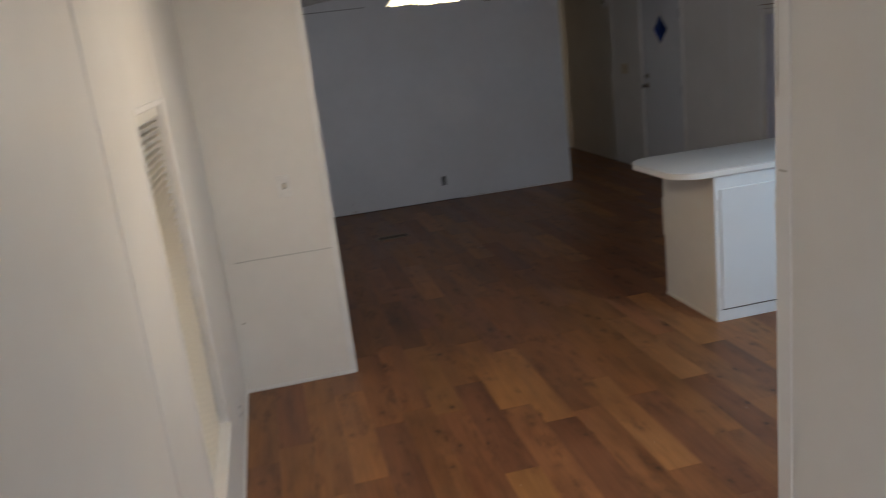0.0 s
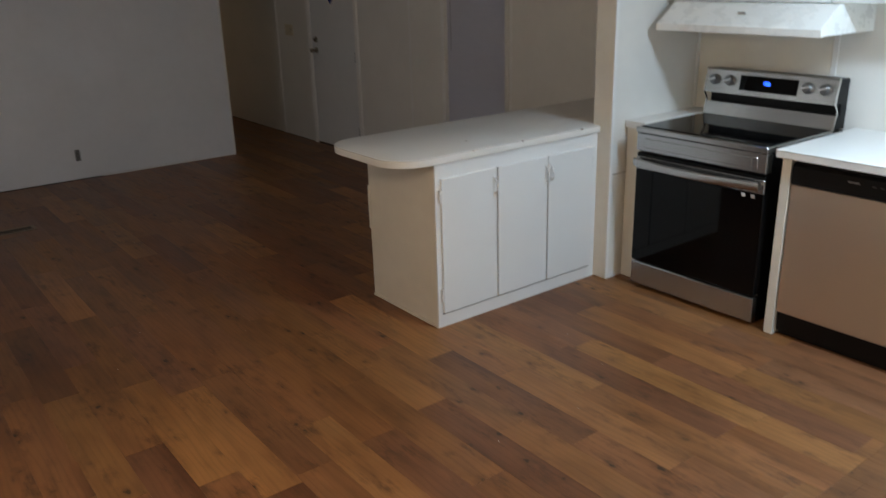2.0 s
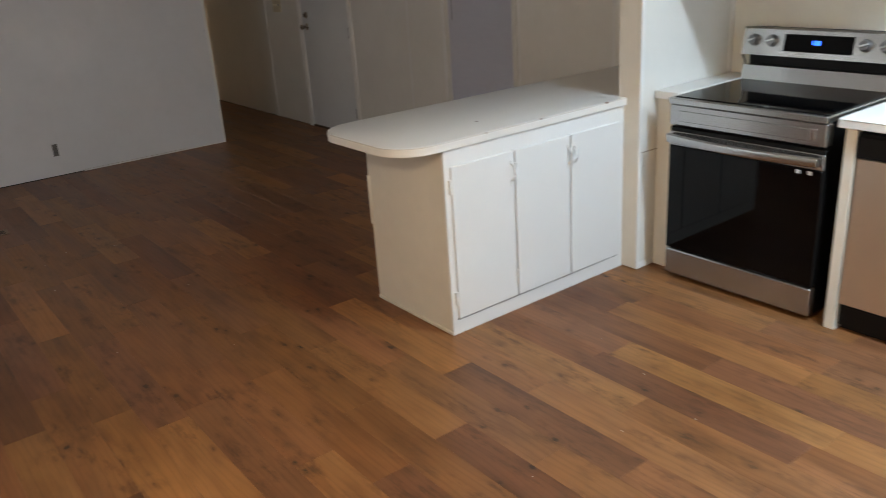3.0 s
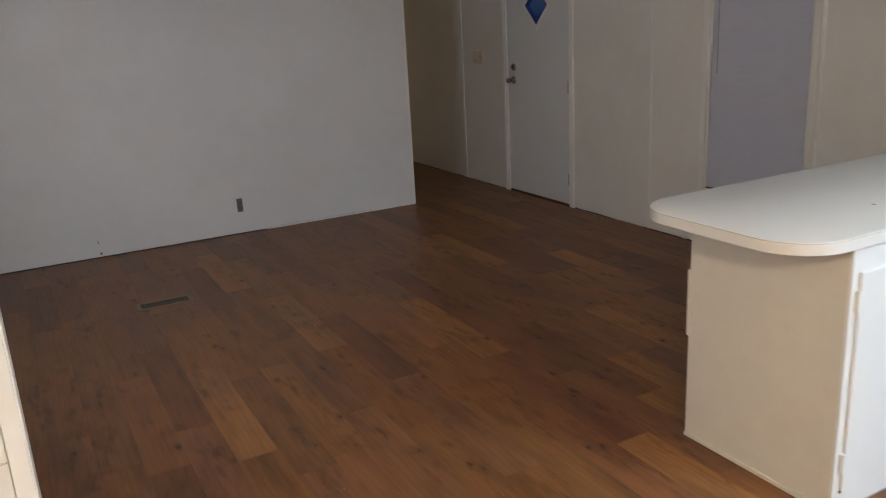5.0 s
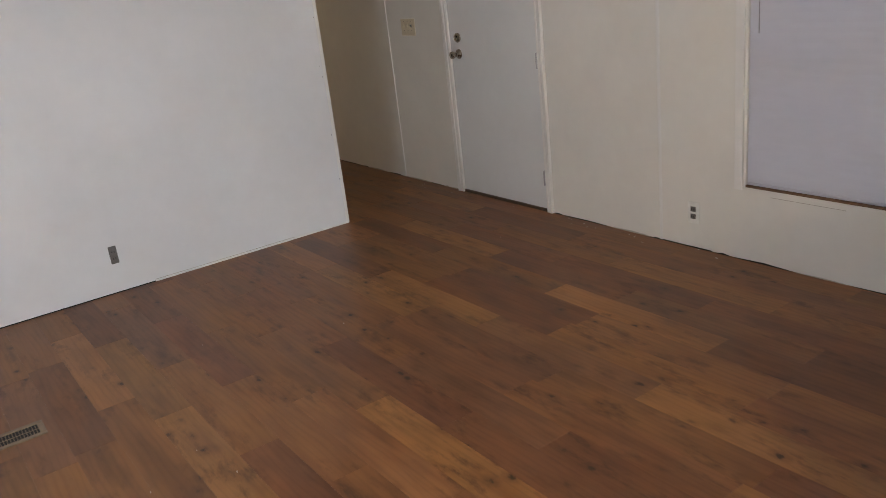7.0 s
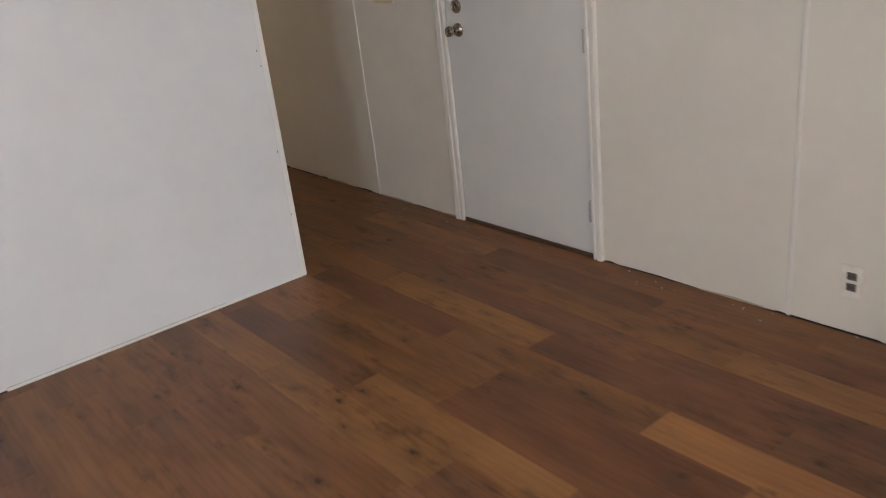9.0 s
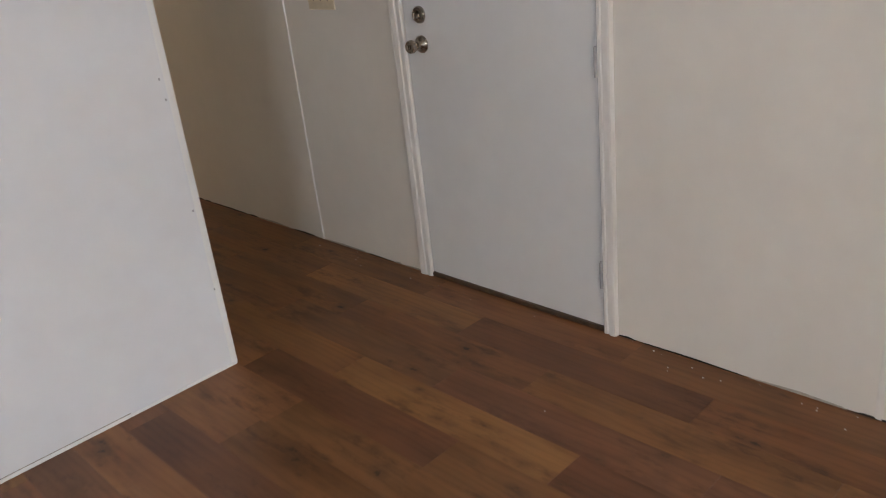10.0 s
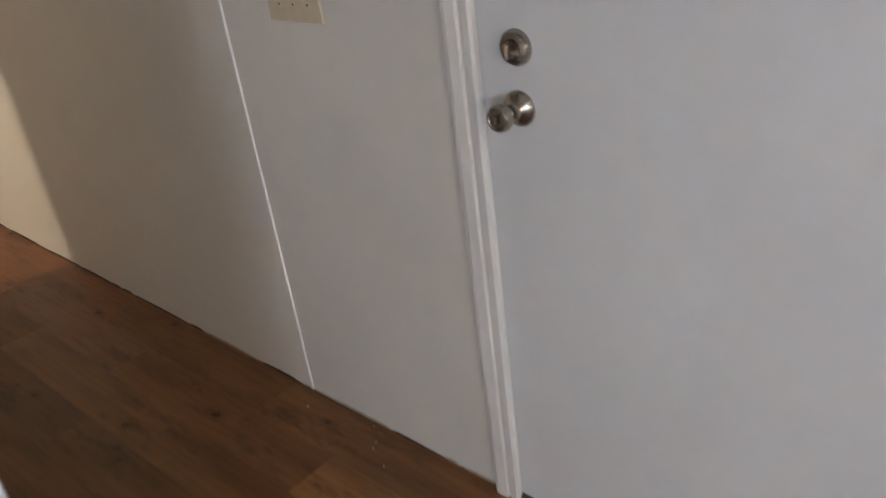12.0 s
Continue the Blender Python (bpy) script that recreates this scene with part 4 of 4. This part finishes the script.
part("front", boxes(((3.458, 3.668, 0.0), (3.470, 3.802, 0.865)), bevel=0.002), SIDE, fil)
fc = thing("filler_countertop", (3.75, 3.74, 0.867), "narrow white laminate counter strip beside the stove", "countertop")
part("slab", boxes(((3.438, 3.667, 0.867), (EAST - 0.001, 3.803, 0.905)), bevel=0.002), LAMINATE, fc)
base = thing("base_cabinet", (3.7, 2.83, 0.0), "cream cabinet end panel beside the dishwasher", "cabinet")
part("end_panel", boxes(((SX + 0.003, 2.790, 0.0), (EAST, 2.835, 0.865)), bevel=0.002), SIDE, base)
sink_base = thing("base_cabinet", (3.7, 1.7, 0.0), "white painted base cabinet under the long counter", "cabinet")
part("body", boxes(((SX + 0.02, 1.205, 0.0), (EAST, 2.165, 0.865))), CABINET, sink_base)
for _y in (1.23, 1.70):
    d = part("door", boxes(((SX + 0.002, _y, 0.09), (SX + 0.02, _y + 0.44, 0.80)), bevel=0.003), CABINET, sink_base)
    part("handle", tube(bmesh.new(), [(SX + 0.002, _y + 0.40, 0.62), (SX - 0.02, _y + 0.40, 0.65), (SX - 0.02, _y + 0.40, 0.70), (SX + 0.002, _y + 0.40, 0.73)], 0.0045), CABINET, d)
ct = thing("kitchen_countertop", (3.7, 2.0, 0.867), "long white laminate kitchen countertop", "countertop")
part("slab", boxes(((SX - 0.022, 1.202, 0.867), (EAST - 0.001, 2.858, 0.905)), bevel=0.003), LAMINATE, ct)
part("edge_seam", boxes(((SX - 0.0228, 1.21, 0.8985), (SX - 0.021, 2.85, 0.8996))), GREY_PLASTIC, ct)

dw = thing("dishwasher", (3.7, 2.48, 0.0), "stainless dishwasher with black control strip", "dishwasher")
part("tub", boxes(((SX + 0.035, 2.172, 0.02), (EAST - 0.02, 2.788, 0.858))), BLACK, dw)
part("door", boxes(((SX + 0.005, 2.176, 0.125), (SX + 0.035, 2.784, 0.752)), bevel=0.004), STEEL_WARM, dw, "brushed stainless front")
cp = part("control_strip", prism(bmesh.new(), [(SX + 0.002, 2.176, 0.754), (SX + 0.000, 2.176, 0.835), (SX + 0.012, 2.176, 0.850), (SX + 0.035, 2.176, 0.850), (SX + 0.035, 2.176, 0.754)], (0, 0.608, 0), 0.002, 1), BLACK, dw, "black control strip")
part("badge", boxes(((SX - 0.0018, 2.478, 0.8085), (SX + 0.001, 2.528, 0.8145))), BADGE, cp, "small pale badge")
for _k in range(7):
    part("button", boxes(((SX - 0.0018, 2.41 - 0.034 * _k, 0.806), (SX + 0.001, 2.425 - 0.034 * _k, 0.809))), GREY_PLASTIC, cp)
part("toe_kick", boxes(((SX + 0.05, 2.176, 0.0), (SX + 0.07, 2.784, 0.12))), BLACK, dw)

hood = thing("range_hood", (3.8, 3.28, 1.38), "white enamel under-cabinet range hood", "range hood")
HY0, HY1 = 2.835, 3.735
part("shell", prism(bmesh.new(), [(3.58, HY0, 1.378), (3.572, HY0, 1.412), (3.712, HY0, 1.514), (EAST - 0.001, HY0, 1.514), (EAST - 0.001, HY0, 1.378)], (0, HY1 - HY0, 0), 0.003, 2), APPLIANCE_WHITE, hood)
part("lip", boxes(((3.568, HY0 - 0.003, 1.374), (3.586, HY1 + 0.003, 1.412)), bevel=0.003), APPLIANCE_WHITE, hood)
part("badge", boxes(((3.637, 3.262, 1.466), (3.642, 3.302, 1.472))), GREY_PLASTIC, hood)
part("grease_filter", boxes(((3.65, 2.98, 1.372), (3.98, 3.60, 1.379)), bevel=0.001), STEEL, hood, "metal grease filter")


def wall_cabinet(y0, y1, doors, label, z0=1.522):
    cab = thing("wall_cabinet", (3.9, (y0 + y1) / 2, z0), label, "cabinet", "kitchen wall cabinets")
    top_z = min(roof_z(3.74), roof_z(4.06)) - 0.006
    part("body", boxes(((3.745, y0, z0), (EAST - 0.001, y1, top_z)), bevel=0.001), CABINET, cab)
    part("face_frame", boxes(((3.733, y0, z0 - 0.004), (3.745, y1, top_z)), bevel=0.001), CABINET, cab)
    for a, b, px, hx in doors:
        d = part("door", boxes(((3.716, a, z0 + 0.022), (3.7325, b, top_z - 0.05)), bevel=0.003), CABINET, cab)
        bm = tube(bmesh.new(), [(3.716, px, z0 + 0.050), (3.698, px, z0 + 0.060), (3.692, px, z0 + 0.085), (3.692, px, z0 + 0.105), (3.698, px, z0 + 0.130), (3.716, px, z0 + 0.140)], 0.005, 8)
        part("handle", bm, CABINET, d, "white painted bow pull", True)
        for z in (z0 + 0.09, z0 + 0.42):
            part("hinge", boxes(((3.711, hx - 0.008, z - 0.022), (3.733, hx + 0.008, z + 0.022)), bevel=0.001), CABINET, d)
    return cab


wall_cabinet(2.895, 3.800, ((3.425, 3.735, 3.448, 3.742), (2.975, 3.345, 3.322, 2.968)), "white painted two-door cabinet over the range hood")
wall_cabinet(2.420, 2.888, ((2.475, 2.865, 2.845, 2.468),), "white painted single-door wall cabinet beside the hood", 1.522)

# ---- lamps and fan ----
CH = Vector((0.547, 2.50, 0))
CZ = 1.856
chand = thing("chandelier", (CH.x, CH.y, roof_z(CH.x)), "lit brass chandelier with scalloped glass bell shades", "chandelier")
_top = roof_z(CH.x)
part("canopy", lathe(bmesh.new(), [(0.060, _top - 0.0), (0.056, _top - 0.014), (0.026, _top - 0.03), (0.008, _top - 0.034), (0, _top - 0.034)], Matrix.Translation((CH.x, CH.y, 0)), 24), BRASS, chand, "", True)
part("stem", lathe(bmesh.new(), [(0.007, CZ + 0.03), (0.030, CZ + 0.040), (0.042, CZ + 0.07), (0.030, CZ + 0.10), (0.012, CZ + 0.13), (0.018, CZ + 0.17), (0.008, CZ + 0.20), (0.007, _top - 0.03)], Matrix.Translation((CH.x, CH.y, 0)), 20), BRASS, chand, "polished brass stem", True)


def scallop(a, i):
    k = max(0.0, (3 - i) / 3)
    return (1 + 0.03 * k * math.cos(24 * a), -0.005 * k * abs(math.cos(12 * a)) - 0.003 * k * abs(math.cos(3 * a)))


for _k in range(5):
    _a = 2 * math.pi * _k / 5 - 2.02
    _d = Vector((math.cos(_a), math.sin(_a), 0))
    _c = CH + _d * 0.158
    _arm = [CH + _d * 0.02 + Vector((0, 0, CZ + 0.065)), CH + _d * 0.06 + Vector((0, 0, CZ + 0.045)), CH + _d * 0.10 + Vector((0, 0, CZ + 0.07)), CH + _d * 0.135 + Vector((0, 0, CZ + 0.125)), CH + _d * 0.156 + Vector((0, 0, CZ + 0.142))]
    arm = part("arm", tube(bmesh.new(), _arm, 0.006, 8), BRASS, chand, "curved brass arm", True)
    part("socket_cup", lathe(bmesh.new(), [(0.010, CZ + 0.150), (0.026, CZ + 0.140), (0.028, CZ + 0.118), (0, CZ + 0.118)], Matrix.Translation(_c), 18), BRASS, arm, "", True)
    _bm = bmesh.new()
    lathe(_bm, [(0.084, CZ + 0.004), (0.074, CZ + 0.012), (0.060, CZ + 0.024), (0.056, CZ + 0.060), (0.048, CZ + 0.098), (0.030, CZ + 0.120), (0.028, CZ + 0.118), (0.046, CZ + 0.095), (0.053, CZ + 0.060), (0.057, CZ + 0.024), (0.071, CZ + 0.012), (0.081, CZ + 0.004)], Matrix.Translation(_c), 96, lambda a, i: scallop(a, i if i < 6 else 11 - i))
    part("shade", _bm, LIT_GLASS, arm, "glowing scalloped glass bell shade", True)
lamp("chandelier_bulbs", 'POINT', (CH.x, CH.y, CZ - 0.03), 33, (1.0, 0.785, 0.54), 0.12)

kl = thing("ceiling_light", (*KITCHEN_LAMP, roof_z(KITCHEN_LAMP[0])), "long white fluorescent ceiling light in the kitchen", "ceiling light")
_kx, _ky = KITCHEN_LAMP
part("base", boxes(((_kx - 0.11, _ky - 0.61, 2.176), (_kx + 0.11, _ky + 0.61, 2.225)), bevel=0.004), WHITE_PLASTIC, kl)
part("diffuser", prism(bmesh.new(), [(_kx + 0.10 * math.cos(radians(a)), _ky - 0.60, 2.176 + 0.036 * math.sin(radians(a))) for a in range(180, 361, 20)], (0, 1.20, 0)), LIT_PANEL, kl, "glowing ribbed diffuser", True)
# Unseen glowing fixture, assumed, to go with the passage fill lamp.
el = thing("ceiling_light", (-0.15, -0.9, roof_z(-0.15)), "assumed round flush ceiling light in the entrance passage, unseen", "ceiling light")
part("base", lathe(bmesh.new(), [(0.15, 2.14), (0.15, 2.085), (0, 2.085)], Matrix.Translation((-0.15, -0.9, -0.03)), 32), WHITE_PLASTIC, el)
part("diffuser", lathe(bmesh.new(), [(0.14, 2.084), (0.135, 2.062), (0.10, 2.046), (0, 2.042)], Matrix.Translation((-0.15, -0.9, -0.03)), 32), LIT_PANEL, el, "", True)

FANX, FANY, FZ = 1.82, 6.45, 2.12
fan = thing("ceiling_fan", (FANX, FANY, roof_z(FANX)), "dark five-blade ceiling fan with unlit glass lamps", "ceiling fan")
_fr = roof_z(FANX)
part("canopy", lathe(bmesh.new(), [(0.07, _fr), (0.065, _fr - 0.03), (0.02, _fr - 0.05), (0, _fr - 0.05)], Matrix.Translation((FANX, FANY, 0)), 24), FAN_WOOD, fan, "", True)
part("downrod", tube(bmesh.new(), [(FANX, FANY, _fr - 0.04), (FANX, FANY, FZ + 0.08)], 0.012, 10), FAN_WOOD, fan, "", True)
part("motor", lathe(bmesh.new(), [(0.03, FZ + 0.10), (0.09, FZ + 0.09), (0.105, FZ + 0.06), (0.105, FZ + 0.01), (0.08, FZ - 0.015), (0.045, FZ - 0.02), (0.045, FZ - 0.05), (0, FZ - 0.055)], Matrix.Translation((FANX, FANY, 0)), 28), FAN_WOOD, fan, "dark motor housing", True)
for _k in range(5):
    _a = 2 * math.pi * _k / 5 + 0.22
    m = Matrix.Translation((FANX, FANY, FZ + 0.01)) @ Matrix.Rotation(_a, 4, 'Z') @ Matrix.Rotation(radians(11), 4, 'X')
    _bm = prism(bmesh.new(), [(0.17, -0.045, 0), (0.30, -0.058, 0), (0.67, -0.066, 0), (0.715, -0.045, 0), (0.725, 0, 0), (0.715, 0.045, 0), (0.67, 0.066, 0), (0.30, 0.058, 0), (0.17, 0.045, 0)], (0, 0, 0.006), 0.001, 1)
    bmesh.ops.transform(_bm, matrix=m, verts=_bm.verts)
    b = part("blade", _bm, FAN_WOOD, fan, "dark brown blade")
    _bm = boxes(((0.09, -0.018, -0.006), (0.22, 0.018, 0.0)), bevel=0.002)
    bmesh.ops.transform(_bm, matrix=m, verts=_bm.verts)
    part("bracket", _bm, FAN_WOOD, b)
for _k in range(4):
    _a = math.pi / 2 * _k + 0.4
    m = Matrix.Translation((FANX + 0.06 * math.cos(_a), FANY + 0.06 * math.sin(_a), FZ - 0.045)) @ Matrix.Rotation(_a, 4, 'Z') @ Matrix.Rotation(radians(140), 4, 'Y')
    part("lamp_shade", lathe(bmesh.new(), [(0.018, 0), (0.022, 0.02), (0.036, 0.05), (0.045, 0.075), (0.050, 0.085), (0.047, 0.085), (0.034, 0.05), (0.02, 0.02), (0, 0.015)], m, 20), FROST, fan, "unlit frosted glass lamp shade", True)

# ---- floor planks ----
PW, PL = 0.15, 0.915
ENDS = {-2: 3.476, 0: 3.025, 1: 3.487, 3: 4.400, 4: 2.848, 6: 3.19, 10: 5.53, 15: 2.985, 17: 3.31, 8: 2.607, 9: 3.270, 11: 3.325, 12: 5.730, 13: 5.490, 14: 6.985, 16: 3.340, 18: 5.712, 19: 5.410, 21: 7.575, 22: 7.260, 23: 7.840, 24: 7.593}
LIGHT = ((3, 4.0), (8, 3.0), (11, 3.8), (12, 6.2), (13, 5.9), (18, 5.3), (18, 7.1), (19, 5.9), (24, 6.4), (0, 3.4), (5, 3.6), (14, 3.5), (15, 3.2), (17, 2.8), (19, 3.5), (6, 3.5), (9, 6.4), (16, 5.0), (21, 6.4))
DARKS = ((1, 3.1), (4, 3.3), (9, 2.9), (21, 8.0), (22, 6.9), (23, 7.4), (-2, 3.8), (13, 5.1), (23, 5.2), (24, 4.6), (22, 4.9), (18, 7.8), (25, 7.95), (10, 5.8), (6, 3.05), (11, 2.7), (16, 3.7), (21, 5.2), (23, 6.2), (3, 4.8))
TONES = {"light": (0.283, 0.128, 0.043), "mid": (0.224, 0.096, 0.035), "dark": (0.174, 0.072, 0.031), "grey": (0.200, 0.088, 0.038)}
rng = random.Random(11)


def plank_mesh(length, name="plank"):
    """One plank, 3 mm proud of nothing but its joints: chamfered top edges."""
    w, c = PW - 0.0002, 0.00025
    bm = bmesh.new()
    lo = [bm.verts.new(p) for p in ((-w / 2, 0.0003, -0.006), (w / 2, 0.0003, -0.006), (w / 2, length - 0.0003, -0.006), (-w / 2, length - 0.0003, -0.006))]
    mid = [bm.verts.new((v.co.x, v.co.y, -c)) for v in lo]
    hi = [bm.verts.new((v.co.x * (1 - 2 * c / w), c + (v.co.y - 0.0003) * (1 - 2 * c / length), 0.0)) for v in lo]
    for a, b in ((lo, mid), (mid, hi)):
        for k in range(4):
            bm.faces.new((a[k], a[(k + 1) % 4], b[(k + 1) % 4], b[k]))
    bm.faces.new(hi)
    bmesh.ops.recalc_face_normals(bm, faces=bm.faces[:])
    me = bpy.data.meshes.new(name)
    bm.to_mesh(me)
    bm.free()
    me.materials.append(PLANK)
    return me


FULL = plank_mesh(PL)
NARROW = {}


def tone_of(col, y0):
    for pick, tone in ((LIGHT, "light"), (DARKS, "dark")):
        if any(c == col and y0 <= y < y0 + PL for c, y in pick):
            return tone
    return rng.choices(("light", "mid", "dark", "grey"), (0.10, 0.56, 0.12, 0.22))[0]


def lay(col, y0, length, base):
    ob = new("plank", base)
    ob.parent = floor
    ob.location = (col * PW + PW / 2, y0, 0)
    t = TONES[tone_of(col, y0)]
    k = rng.uniform(0.90, 1.10)
    ob.color = (t[0] * k, t[1] * k * rng.uniform(0.96, 1.04), t[2] * k * rng.uniform(0.92, 1.08), 1)


def short_plank(length):
    key = round(length, 3)
    if key not in NARROW:
        NARROW[key] = plank_mesh(length)
    return NARROW[key]


def row(col, start, stop):
    """Planks of one row from start to stop, the ends cut to fit."""
    e = ENDS.get(col, rng.uniform(0, PL))
    y = e - PL * math.ceil((e - start) / PL)
    while y < stop:
        a, b = max(y, start), min(y + PL, stop)
        if b - a > 0.02:
            lay(col, a, b - a, FULL if b - a > PL - 0.002 else short_plank(b - a))
        y += PL


for c in range(-4, 28):
    row(c, 2.0, NORTH + (0.02 if c < 21 else 3.6))
# the rest of the floor, behind the camera and in the far room, in one piece
_rest = bmesh.new()
for c in range(-4, 28):
    for start, stop in ((SOUTH, 2.0), (NORTH + 0.1 if c < 21 else 12.13, FAR)):
        y = start - rng.uniform(0, PL)
        while y < stop:
            a, b = max(y, start), min(y + PL, stop)
            if b - a > 0.02:
                box(_rest, (c * PW + 0.0004, a + 0.0004, -0.006), ((c + 1) * PW - 0.0004, b - 0.0004, -0.0004))
            y += PL
_far_planks = part("plank_field", _rest, PLANK, floor)
tagged(_far_planks, kind="stuff")
_far_planks.color = (0.175, 0.076, 0.027, 1)

# crumbs of paint by the entry wall
_bm = bmesh.new()
for _ in range(26):
    _x, _y = EAST - abs(rng.gauss(0.03, 0.05)) - 0.006, rng.uniform(6.2, 9.2)
    _s = rng.uniform(0.0015, 0.004)
    box(_bm, (_x, _y, 0.0), (_x + _s, _y + _s * 1.6, _s * 0.5))
for _ in range(22):
    _x, _y = rng.uniform(0.5, 3.7), rng.uniform(2.6, 8.2)
    _s = rng.uniform(0.0012, 0.003)
    box(_bm, (_x, _y, 0.0), (_x + _s, _y + _s * 2, _s * 0.5))
crumbs = tagged(finish("paint_crumbs", _bm, TRIM), "tiny white paint crumbs scattered on the floor", "debris", kind="stuff")
